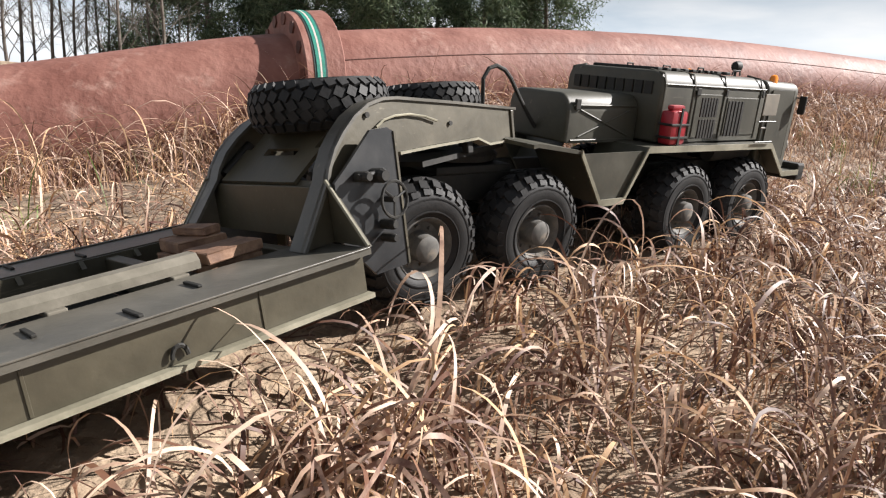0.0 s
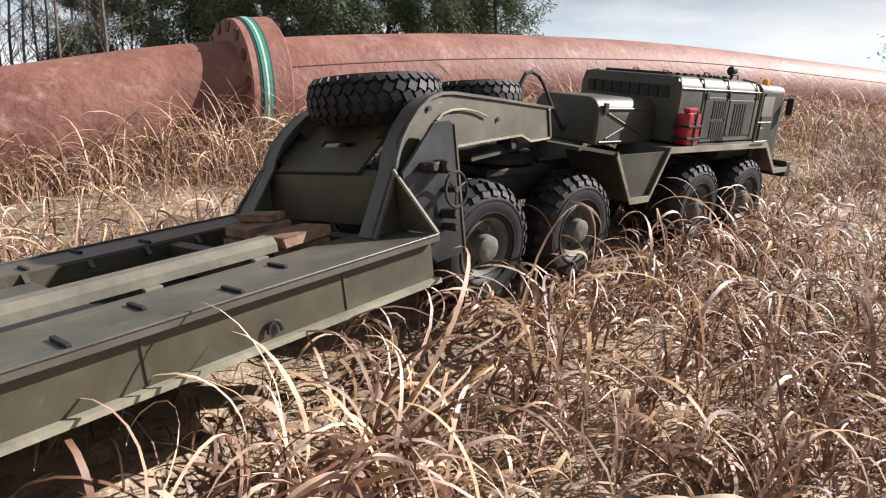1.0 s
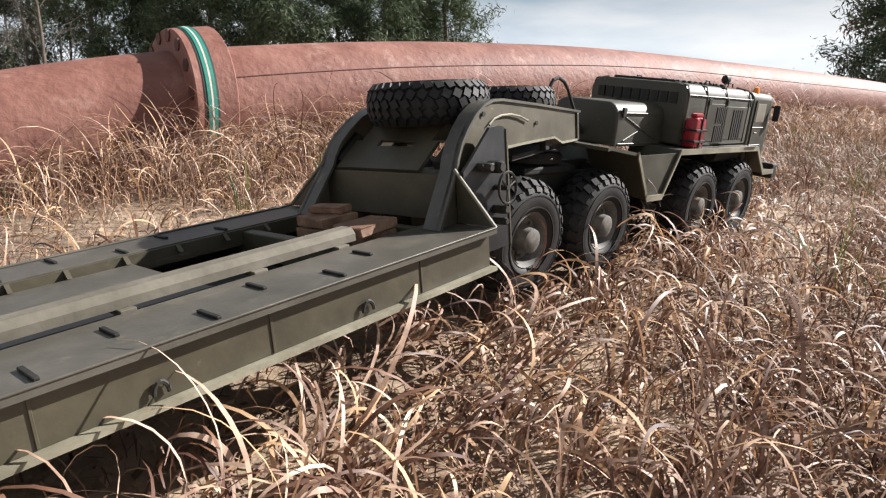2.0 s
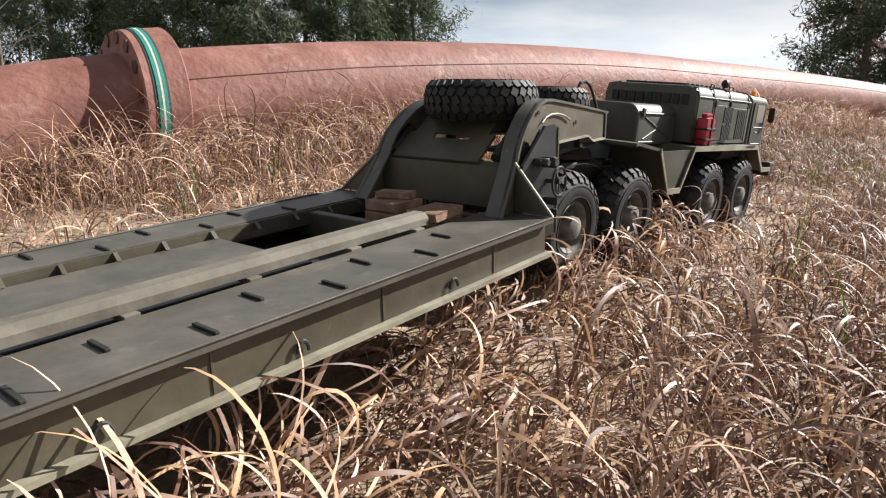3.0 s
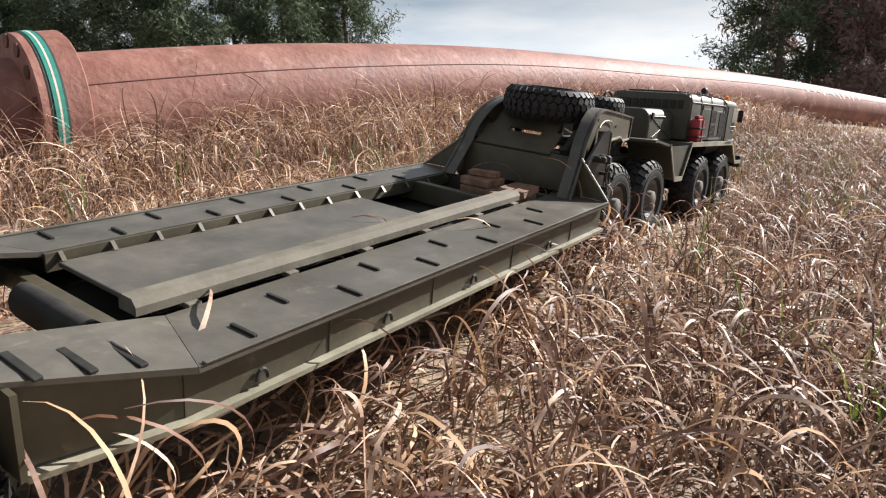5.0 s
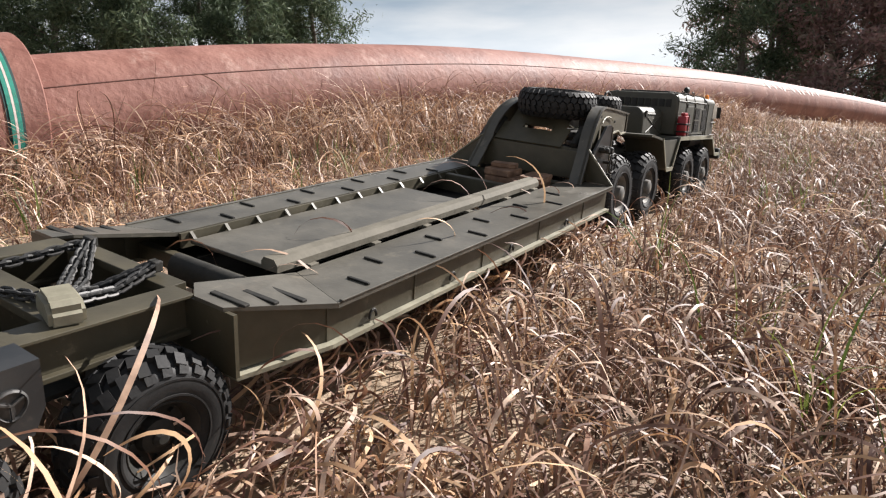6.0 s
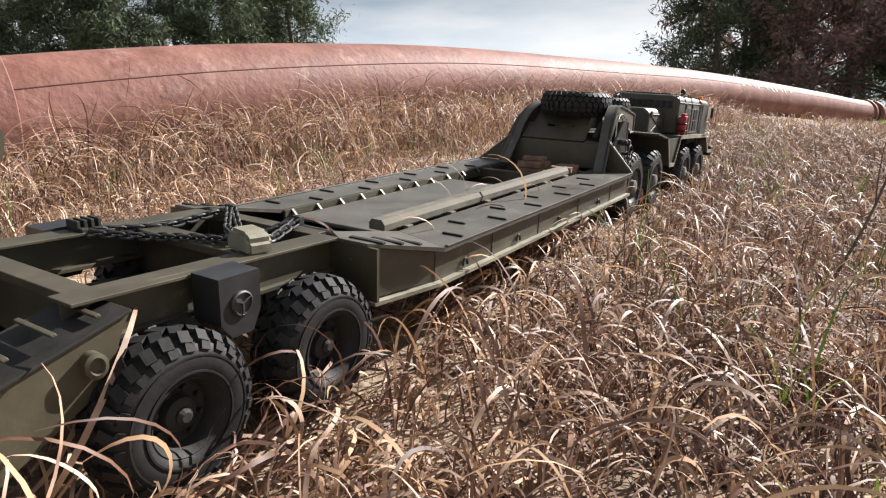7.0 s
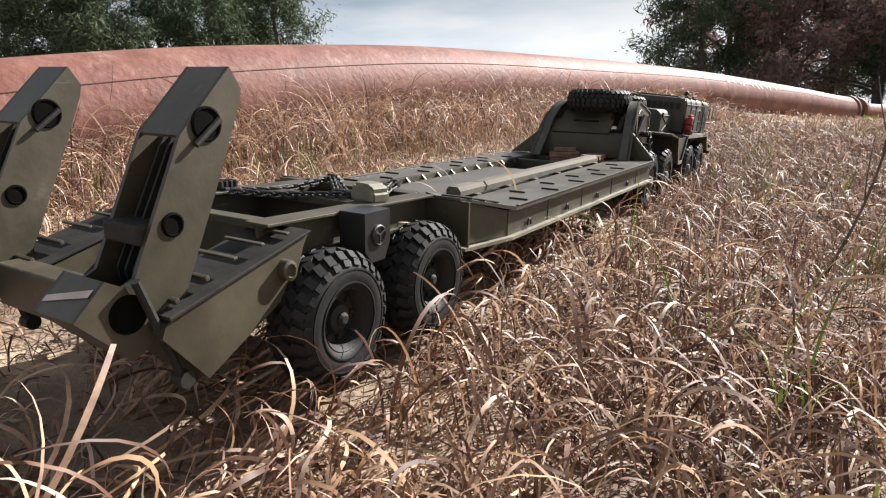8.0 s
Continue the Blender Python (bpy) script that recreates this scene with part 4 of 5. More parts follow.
for x, y, z, dx, dy, dz, turn in ((0.893, 0.005, 0.113, 0.05, 0.055, 0.014, 4), (0.894, 0.01, 0.1275, 0.046, 0.05, 0.009, -5), (0.888, -0.05, 0.113, 0.06, 0.048, 0.014, -3), (0.889, -0.05, 0.1275, 0.056, 0.02, 0.008, 2), (0.889, -0.072, 0.1275, 0.056, 0.018, 0.008, 6), (0.9, 0.012, 0.137, 0.02, 0.045, 0.006, 12)):
    bm = bmesh.new()
    dx, dy = dx * 0.8, dy * 0.8
    box(bm, (-dx / 2, -dy / 2, 0), (dx / 2, dy / 2, dz), 0.0012)
    for v in bm.verts:
        v.co += Vector([rng.uniform(-0.0006, 0.0006) for _ in range(3)])
    ob = part("wood_block", bm, WOOD)
    tagged(ob, "weathered brown wooden block stacked on the trailer bed", "wood block", "wood blocks on the trailer")
    BLOCKS.append((ob, Matrix.Translation(fit_trailer((x, y, 0.115)) + Vector((0, 0, z - 0.1255))) @ pose(0, 0, 0, 0, 0, turn)))

# ---- truck ----
truck = empty("tractor_truck", "olive-green eight-wheeled model army tractor truck driving through grass", "truck")
MID = -0.03
truck["mid"], truck["view_fit"] = -0.02, 2
for x, xp in ((-0.243, -0.243), (-0.1, -0.1), (0.16, 0.134), (0.304, 0.234)):
    for y in (-0.02 - 0.074, -0.02 + 0.074):
        wheel(truck, x, y, "truck", TR)
    bm = bmesh.new()
    tube(bm, [(xp, MID - 0.07, TR), (xp, MID + 0.07, TR)], 0.01, 12)
    part("axle", bm, DARK, truck)
bm = bmesh.new()
for s in (-1, 1):
    box(bm, (-0.3, MID + s * 0.04 - 0.006, 0.09), (0.36, MID + s * 0.04 + 0.006, 0.118), 0.001)
for x in (-0.285, -0.17, 0.03, 0.2, 0.34):
    box(bm, (x - 0.008, MID - 0.034, 0.095), (x + 0.008, MID + 0.034, 0.115))
part("chassis_frame", bm, DARK, truck, "black chassis frame")
bm = bmesh.new()
lathe(bm, [(0.05, 0.0), (0.052, 0.006), (0.046, 0.012)], 28, Matrix.Translation((-0.15, MID, 0.13)) @ Matrix.Rotation(radians(90), 4, "X"))
box(bm, (-0.2, MID - 0.05, 0.1185), (-0.1, MID + 0.05, 0.127), 0.002)
part("fifth_wheel", bm, DARK, truck, "black fifth-wheel coupling")
# fenders
for s in (-1, 1):
    o, i = MID + s * 0.115, MID + s * 0.03
    path = [(-0.125, 0.156), (-0.118, 0.157), (-0.056, 0.1485), (-0.017, 0.0925), (0.022, 0.0925), (0.055, 0.149), (0.259, 0.147), (0.298, 0.106), (0.35, 0.106)]
    bm = bmesh.new()
    prism(bm, path + [(x, z - 0.004) for x, z in path[::-1]], o, i)
    fe = part("fender", bm, TRUCKGREEN, truck, "angular olive fender and running board")
    bm = bmesh.new()
    for (xa, za), (xb, zb) in zip(path[2:], path[3:]):
        prism(bm, [(xa, za + 0.001), (xb, zb + 0.001), (xb, zb - 0.0065), (xa, za - 0.0065)], o + s * 0.0004, o + s * 0.0025)
    part("fender_edge", bm, PALE, fe, "pale worn fender edge")
    bm = bmesh.new()
    prism(bm, [(-0.056, 0.144), (-0.017, 0.088), (0.022, 0.088), (0.055, 0.1445)], o - s * 0.006, o - s * 0.003)
    part("splash_guard", bm, TRUCKGREEN, fe)
    bm = bmesh.new()
    lathe(bm, [(0.013, -0.03), (0.014, -0.028), (0.014, 0.028), (0.013, 0.03)], 20, Matrix.Translation((0.22, MID + s * 0.075, 0.135)) @ Matrix.Rotation(radians(90), 4, "Z"))
    smooth(part("air_tank", bm, DARK, truck, "black air tank under the fender"))
# rear box hood
def shell(name, x0, x1, half, z0, z1, rad, mat, parent, label, slope=0.0):
    bm = bmesh.new()
    out = []
    for s in (1, -1):
        arc = [(MID + s * (half - rad + rad * math.sin(a)), z1 - rad + rad * math.cos(a)) for a in np.linspace(0, math.pi / 2, 6)]
        out += arc if s > 0 else arc[::-1]
        if s > 0:
            out += [(MID + half, z0), (MID - half, z0)]
    lo = [bm.verts.new((x0, y, z)) for y, z in out]
    hi = [bm.verts.new((x1, y, z0 + (z - z0) * (1 - slope))) for y, z in out]
    n = len(out)
    bm.faces.new(lo)
    bm.faces.new(hi[::-1])
    for k in range(n):
        bm.faces.new((lo[k], hi[k], hi[(k + 1) % n], lo[(k + 1) % n]))
    bmesh.ops.recalc_face_normals(bm, faces=bm.faces[:])
    ends = [e for e in bm.edges if abs(e.verts[0].co.x - e.verts[1].co.x) < 1e-6]
    bmesh.ops.bevel(bm, geom=ends, offset=0.004, segments=3, affect="EDGES", profile=0.5)
    return smooth(part(name, bm, mat, parent, label), 35)


hood = shell("rear_box", -0.03, 0.0915, 0.057, 0.148, 0.203, 0.02, TRUCKGREEN, truck, "olive rounded equipment box")
for s in (-1, 1):
    y = MID + s * 0.0575
    for a, b in (((-0.01, 0.155), (0.075, 0.185)), ((-0.01, 0.185), (0.075, 0.155))):
        bm = bmesh.new()
        tube(bm, [(a[0], y, a[1]), (b[0], y, b[1])], 0.0011, 6)
        part("stiffening_rib", bm, TRUCKGREEN, hood)
    for z in (0.151, 0.19):
        bm = bmesh.new()
        tube(bm, [(-0.022, y, z), (0.085, y, z)], 0.0012, 6)
        part("trim_strip", bm, TRUCKGREEN, hood)
    bm = bmesh.new()
    box(bm, (-0.02, y - 0.002, 0.185), (-0.012, y + 0.002, 0.197), 0.001)
    part("latch", bm, DARK, hood)
engine = shell("engine_housing", 0.093, 0.262, 0.0885, 0.15, 0.234, 0.02, TRUCKGREEN, truck, "tall olive engine housing with louvres", 0.02)
bm = bmesh.new()
for k in range(9):
    y = MID - 0.073 + k * 0.0166
    box(bm, (0.0905, y, 0.206), (0.0935, y + 0.012, 0.221))
part("rear_louvre", bm, DARK, engine, "row of dark rear air slots")
for k in range(10):
    bm = bmesh.new()
    x = 0.105 + k * 0.012
    box(bm, (x, MID - 0.06, 0.2335), (x + 0.006, MID + 0.06, 0.2375), 0.001)
    part("roof_slat", bm, DARK, engine)
for s in (-1, 1):
    y = MID + s * 0.0887
    for x0, x1, z0, z1, n in ((0.142, 0.178, 0.158, 0.206, 6), (0.2, 0.238, 0.16, 0.203, 5)):
        bm = bmesh.new()
        box(bm, (x0 - 0.003, y - 0.001, z0 - 0.003), (x1 + 0.003, y + 0.0012, z1 + 0.003), 0.0008)
        fr = part("grille_frame", bm, TRUCKGREEN, engine, "olive grille frame")
        for k in range(n):
            bm = bmesh.new()
            x = x0 + (x1 - x0) * (k + 0.15) / n
            rows = ((z0, (z0 + z1) / 2 - 0.0015), ((z0 + z1) / 2 + 0.0015, z1)) if n == 6 else ((z0, z1),)
            for a, b in rows:
                box(bm, (x, y + s * 0.0003, a), (x + (x1 - x0) / n * 0.62, y + s * 0.0021, b))
            part("grille_slot", bm, DARK, fr)
    for x in (0.097, 0.135, 0.187, 0.245):
        bm = bmesh.new()
        tube(bm, [(x, y, 0.153), (x, y, 0.219), (x, MID + s * 0.084, 0.231), (x, MID + s * 0.06, 0.2345)], 0.0013, 6)
        part("panel_seam", bm, TRUCKGREEN, engine)
    bm = bmesh.new()
    tube(bm, [(0.096, y, 0.2185), (0.26, y, 0.2175)], 0.0013, 6)
    part("drip_rail", bm, TRUCKGREEN, engine)
    for x in (0.14, 0.19, 0.25):
        bm = bmesh.new()
        box(bm, (x - 0.003, y - 0.001, 0.207), (x + 0.003, y + s * 0.003, 0.216), 0.0008)
        part("latch", bm, DARK, engine)
    for x in (0.16, 0.222):
        bm = bmesh.new()
        tube(bm, [(x - 0.005, MID + s * 0.065, 0.234), (x - 0.004, MID + s * 0.065, 0.24), (x + 0.004, MID + s * 0.065, 0.24), (x + 0.005, MID + s * 0.065, 0.234)], 0.0012, 6)
        part("lift_handle", bm, DARK, engine)
cab = shell("cab", 0.263, 0.345, 0.0905, 0.108, 0.231, 0.014, TRUCKGREEN, truck, "olive truck cab", 0.02)
for s in (-1, 1):
    y = MID + s * 0.0907
    bm = bmesh.new()
    box(bm, (0.275, y - 0.001, 0.12), (0.322, y + s * 0.0016, 0.219), 0.0008)
    door = part("door", bm, TRUCKGREEN, cab, "olive cab door")
    bm = bmesh.new()
    box(bm, (0.281, y + s * 0.0017, 0.186), (0.316, y + s * 0.003, 0.214), 0.0005)
    part("window", bm, GLASS, door, "dusty side window")
    bm = bmesh.new()
    for z in (0.151, 0.178):
        tube(bm, [(0.276, y + s * 0.0018, z), (0.32, y + s * 0.0018, z)], 0.001, 6)
    part("door_trim", bm, TRUCKGREEN, door)
    bm = bmesh.new()
    tube(bm, [(0.281, y + s * 0.004, 0.17), (0.291, y + s * 0.004, 0.17)], 0.0012, 6)
    part("door_handle", bm, STEEL, door)
    bm = bmesh.new()
    box(bm, (0.342, y + s * 0.004, 0.186), (0.349, y + s * 0.016, 0.212), 0.002)
    tube(bm, [(0.34, y - s * 0.004, 0.21), (0.345, y + s * 0.008, 0.208)], 0.0012, 6)
    part("side_mirror", bm, DARK, cab, "black side mirror")
    bm = bmesh.new()
    lathe(bm, [(0.0055, 0.0), (0.0055, 0.008), (0.004, 0.012), (0.001, 0.0135)], 16, Matrix.Translation((0.287, MID + s * 0.08, 0.2255)) @ Matrix.Rotation(radians(90), 4, "X"))
    smooth(part("beacon", bm, ORANGE, cab, "amber beacon lamp"))
    bm = bmesh.new()
    box(bm, (0.3448, MID + s * 0.008, 0.185), (0.3468, MID + s * 0.08, 0.216), 0.0006)
    part("windscreen", bm, GLASS, cab)
    bm = bmesh.new()
    lathe(bm, [(0.01, 0.0), (0.01, -0.006), (0.008, -0.008), (0.001, -0.009)], 18, Matrix.Translation((0.345, MID + s * 0.08, 0.14)) @ Matrix.Rotation(radians(90), 4, "Z"))
    part("headlight", bm, STEEL, cab)
bm = bmesh.new()
lathe(bm, [(0.0075, -0.007), (0.0075, 0.0), (0.0065, 0.005), (0.003, 0.007)], 18, Matrix.Translation((0.25, -0.065, 0.246)) @ Matrix.Rotation(radians(90), 4, "Z"))
tube(bm, [(0.25, -0.065, 0.231), (0.25, -0.065, 0.244)], 0.002, 8)
smooth(part("searchlight", bm, DARK, cab, "black round searchlight on the roof"))
bm = bmesh.new()
box(bm, (0.352, MID - 0.115, 0.09), (0.39, MID + 0.115, 0.115), 0.003)
part("bumper", bm, DARK, truck, "heavy black front bumper")
bm = bmesh.new()
prism(bm, [(0.3455, 0.115), (0.3455, 0.18), (0.357, 0.175), (0.36, 0.115)], MID - 0.06, MID + 0.06)
part("front_grille", bm, DARK, truck)
can = bmesh.new()
box(can, (0.094, MID - 0.112, 0.1495), (0.115, MID - 0.0905, 0.19), 0.004)
box(can, (0.0965, MID - 0.107, 0.1895), (0.1125, MID - 0.096, 0.196), 0.0025)
jc = smooth(part("jerry_can", can, RED, truck, "red plastic jerry can in a rack"))
for z in (0.157, 0.172):
    bm = bmesh.new()
    box(bm, (0.093, MID - 0.1135, z), (0.116, MID - 0.0895, z + 0.003), 0.0006)
    part("rack_band", bm, DARK, jc, "black holding band")
bm = bmesh.new()
box(bm, (0.103, MID - 0.1138, 0.1495), (0.1055, MID - 0.112, 0.193), 0.0004)
part("rack_strap", bm, DARK, jc)
bm = bmesh.new()
tube(bm, [(-0.11, -0.03, 0.15), (-0.113, -0.03, 0.189), (-0.115, -0.03, 0.212), (-0.108, -0.03, 0.223), (-0.0976, -0.03, 0.2262), (-0.085, -0.03, 0.222), (-0.0754, -0.03, 0.2136), (-0.06, -0.03, 0.194), (-0.0435, -0.03, 0.174), (-0.03, -0.03, 0.16)], 0.0024, 8)
part("air_hose", bm, DARK, truck, "black looped air hose")


# ---- motion of rig ----
def motions():
    push_over()
    walk(trailer, [(r[0], trailer_pose(*r[1:])) for r in RIG])
    walk(truck, [(r[0], truck_pose(*r[1:])) for r in RIG])
    for ob, m in BLOCKS:
        walk(ob, [(r[0], trailer_pose(*r[1:]) @ m) for r in RIG])
    for w, x, y, z, radius, col in WHEELS:
        rows = []
        for a, b in zip(RIG, RIG[1:]):
            n = 4 if b[0] - a[0] > 1 else 2
            rows += [(a[0] + (b[0] - a[0]) * k / n, a[col] + (b[col] - a[col]) * k / n) for k in range(n)]
        rows.append((RIG[-1][0], RIG[-1][col]))
        walk(w, [(t, Matrix.Translation((x, y, z)) @ Matrix.Rotation(s / radius, 4, "Y")) for t, s in rows])


# ---- grass ----
def blades(name, roots, rng, hmin, hmax, wmin, wmax, curl, seg, mat, lean=0.25):
    """Curled strips, one island a blade."""
    n = len(roots)
    az = rng.uniform(0, 2 * np.pi, n)
    ln = rng.uniform(hmin, hmax, n) * rng.uniform(0.6, 1.0, n)
    wd = wmin + (wmax - wmin) * rng.uniform(0, 1, n) ** 1.7
    k = rng.uniform(curl[0], curl[1], n)
    th0 = np.abs(rng.normal(0, lean, n))
    sw = rng.normal(0, 0.9, n)
    tw = rng.uniform(-0.9, 0.9, n)
    p = roots.copy()
    p[:, 2] -= 0.004
    V = np.empty((n, seg + 1, 2, 3))
    for i in range(seg + 1):
        u = i / seg
        th = th0 + k * u**1.6
        a = az + sw * u
        d = np.stack([np.cos(a), np.sin(a), np.zeros(n)], 1)
        side = np.stack([-np.sin(a) * np.cos(tw), np.cos(a) * np.cos(tw), np.sin(tw)], 1)
        w = wd * (0.7 + 0.3 * u) * (1 - u**3) * 0.5 + 0.0002
        V[:, i, 0] = p - side * w[:, None]
        V[:, i, 1] = p + side * w[:, None]
        ds = ln / seg
        p = p + d * (np.sin(th) * ds)[:, None] + np.array([0, 0, 1.0]) * (np.cos(th) * ds)[:, None]
        gz = height(p[:, 0], p[:, 1]) + 0.002
        p[:, 2] = np.maximum(p[:, 2], gz)
    verts = V.reshape(-1, 3)
    b = (np.arange(n) * (seg + 1) * 2)[:, None]
    q = np.concatenate([np.stack([b + 2 * i, b + 2 * i + 1, b + 2 * i + 3, b + 2 * i + 2], -1) for i in range(seg)], 1).reshape(-1, 4)
    me = bpy.data.meshes.new(name)
    me.vertices.add(len(verts))
    me.vertices.foreach_set("co", verts.ravel())
    me.loops.add(q.size)
    me.loops.foreach_set("vertex_index", q.ravel().astype(np.int32))
    me.polygons.add(len(q))
    me.polygons.foreach_set("loop_start", np.arange(0, q.size, 4, dtype=np.int32))
    me.materials.append(mat)
    me.update(calc_edges=True)
    return new(name, me)


def on_ground(x, y):
    return np.stack([x, y, height(x, y)], 1)


def track(x, y):
    """Distance along and aside of the way that the rig takes."""
    dx, dy = x - BASE.x, y - BASE.y
    return dx * AHEAD.x + dy * AHEAD.y, dx * LEFT.x + dy * LEFT.y


def pipe_side(x, y):
    l = (x - PIPE0.x) * PIPE_DIR.x + (y - PIPE0.y) * PIPE_DIR.y
    return (x - PIPE0.x) * PIPE_FRONT.x + (y - PIPE0.y) * PIPE_FRONT.y - bend(l)


def scatter(rng, n, r0, r1, a0, a1, clump, spread, keep):
    """Tufted roots in a fan round the origin; keep says where they may stand."""
    c = max(n // clump, 1)
    r = np.sqrt(rng.uniform(r0**2, r1**2, c)) if r1 < 7 else np.exp(rng.uniform(np.log(r0), np.log(r1), c))
    a = np.radians(rng.uniform(a0, a1, c))
    cx, cy = r * np.sin(a), r * np.cos(a)
    x = np.repeat(cx, clump) + rng.normal(0, 1, c * clump) * spread
    y = np.repeat(cy, clump) + rng.normal(0, 1, c * clump) * spread
    m = keep(x, y)
    return on_ground(x[m], y[m])


RIG_TIMES = np.arange(0, 8.01, 0.25)


def swept(x, y, margin=0.012):
    """Second at which the rig first stands over each place; 99 where it never does."""
    first = np.full(np.shape(x), 99.0)
    cols = np.array(RIG)
    for t in RIG_TIMES[::-1]:
        row = [float(np.interp(t, cols[:, 0], cols[:, k])) for k in range(1, 13)]
        for m, x0, x1, y0, y1 in ((trailer_pose(*row), -0.26, 0.84, -0.14, 0.14), (truck_pose(*row), -0.31, 0.44, -0.13, 0.09)):
            q = m.inverted()
            lx = q[0][0] * x + q[0][1] * y + q[0][2] * 0.04 + q[0][3]
            ly = q[1][0] * x + q[1][1] * y + q[1][2] * 0.04 + q[1][3]
            first[(lx > x0 - margin) & (lx < x1 + margin) & (ly > y0 - margin) & (ly < y1 + margin)] = t
    return first


def sand_patch(x, y):
    """True where grass may stand: only few blades on the bare sand between track and pipe."""
    u, v = (x + 0.5) * 0.62 + (y - 1.14) * 0.78, (y - 1.14) * 0.62 - (x + 0.5) * 0.78
    rim = (u / 0.36) ** 2 + (v / 0.4) ** 2 + 0.35 * np.sin(9 * x + 7 * y)
    pick = np.abs(np.sin(x * 12.9898 + y * 78.233) * 43758.5453) % 1
    return (rim > 1) | (pick < 0.22)


def off_track(margin):
    def keep(x, y):
        return sand_patch(x, y) & (swept(x, y, margin) > 50) & (np.hypot(x, y) > 0.27) & (np.hypot(x - 0.12, y - 0.06) > 0.25) & (pipe_side(x, y) > 0.2)
    return keep


G = np.random.default_rng(11)
GRASS = "tangled curled dry straw-coloured grass"


def grass(name, label, *a, **k):
    tagged(blades(name, *a, **k), label, "grass", kind="stuff")


near = off_track(0.008)
grass("dry_grass_loops", "long pale curled blades of dry grass", scatter(G, 1500, 0.42, 1.6, -45, 85, 4, 0.03, off_track(0.02)), G, 0.1, 0.23, 0.0016, 0.0038, (2.0, 5.4), 13, STRAW, lean=0.35)
grass("dry_grass_foreground", "thick tangle of long curled dry grass", scatter(G, 3600, 0.3, 0.8, -70, 88, 6, 0.022, off_track(0.004)), G, 0.06, 0.19, 0.0014, 0.0042, (1.8, 6.0), 13, STRAW, lean=0.55)
grass("dry_grass_near", GRASS, scatter(G, 3800, 0.38, 1.4, -50, 88, 7, 0.03, near), G, 0.06, 0.17, 0.0011, 0.0028, (1.8, 6.0), 10, STRAW, lean=0.45)
grass("dry_grass_low", GRASS, scatter(G, 12500, 0.28, 1.9, -70, 40, 5, 0.05, near), G, 0.03, 0.11, 0.001, 0.0028, (0.6, 3.4), 5, STRAW, lean=1.2)
grass("brown_thatch", "low matted brown thatch of old grass", scatter(G, 14500, 0.28, 2.2, 35, 90, 5, 0.05, near), G, 0.03, 0.11, 0.001, 0.0028, (0.6, 3.4), 5, THATCH, lean=1.2)
grass("brown_tangle", "tangled brown old grass", scatter(G, 4600, 0.5, 3.6, 37, 90, 8, 0.035, near), G, 0.06, 0.17, 0.0012, 0.003, (1.2, 4.6), 9, THATCH, lean=0.4)
grass("brown_grass_middle", "tangled reddish-brown old grass", scatter(G, 11000, 1.2, 3.4, 36, 88, 10, 0.04, near), G, 0.06, 0.17, 0.0014, 0.0034, (1.0, 4.4), 8, THATCH, lean=0.45)
grass("dry_grass_middle", GRASS, scatter(G, 17000, 1.2, 3.4, -40, 60, 10, 0.04, near), G, 0.06, 0.17, 0.0014, 0.0034, (1.0, 4.4), 8, STRAW, lean=0.45)
grass("dry_grass_mat", GRASS, scatter(G, 22000, 1.6, 4.5, -40, 88, 6, 0.06, near), G, 0.04, 0.12, 0.0014, 0.0034, (0.6, 3.2), 4, THATCH, lean=1.2)
grass("brown_grass_wide", "wide stand of reddish-brown old grass", scatter(G, 14000, 3.2, 6.9, 34, 90, 12, 0.05, near), G, 0.07, 0.2, 0.002, 0.0045, (1.0, 3.8), 6, THATCH, lean=0.5)
grass("dry_grass_wide", GRASS, scatter(G, 24000, 3.2, 6.9, -40, 80, 12, 0.05, near), G, 0.07, 0.2, 0.002, 0.0045, (1.0, 3.8), 6, STRAW, lean=0.5)
grass("dry_grass_far", GRASS, scatter(G, 40000, 6.5, 45.0, -50, 95, 16, 0.16, near), G, 0.07, 0.17, 0.005, 0.011, (0.8, 3.0), 4, STRAW, lean=0.5)
way = lambda x, y: (swept(x, y) < 50) & (np.hypot(x, y) > 0.3)
# darker thatch colour here partly stands in for the rig's shadow on the track
grass("flattened_grass", "flattened dry grass in the wheel track", scatter(G, 34000, 0.3, 3.0, -75, 85, 6, 0.05, way), G, 0.03, 0.09, 0.001, 0.0028, (0.6, 2.4), 4, THATCH, lean=1.2)
grass("low_curled_grass", "low curled dry grass in the wheel track", scatter(G, 17000, 0.3, 3.0, -75, 85, 9, 0.03, way), G, 0.05, 0.12, 0.0015, 0.0034, (2.0, 4.6), 8, STRAW, lean=0.6)


def along_pipe(rng, n, l0, l1, d0, d1, clump, spread):
    c = n // clump
    l, d = rng.uniform(l0, l1, c), rng.uniform(d0, d1, c)
    d = d + bend(l)
    x = PIPE0.x + PIPE_DIR.x * l + PIPE_FRONT.x * d
    y = PIPE0.y + PIPE_DIR.y * l + PIPE_FRONT.y * d
    x = np.repeat(x, clump) + rng.normal(0, spread, c * clump)
    y = np.repeat(y, clump) + rng.normal(0, spread, c * clump)
    m = off_track(0.02)(x, y) & (pipe_side(x, y) > 0.19)
    return on_ground(x[m], y[m])


grass("tall_grass_by_pipe", "tall tangled russet dry grass along the pipe", along_pipe(G, 15000, -2.6, 4.5, 0.22, 0.7, 18, 0.045), G, 0.13, 0.34, 0.0018, 0.004, (1.2, 4.4), 10, STRAW)
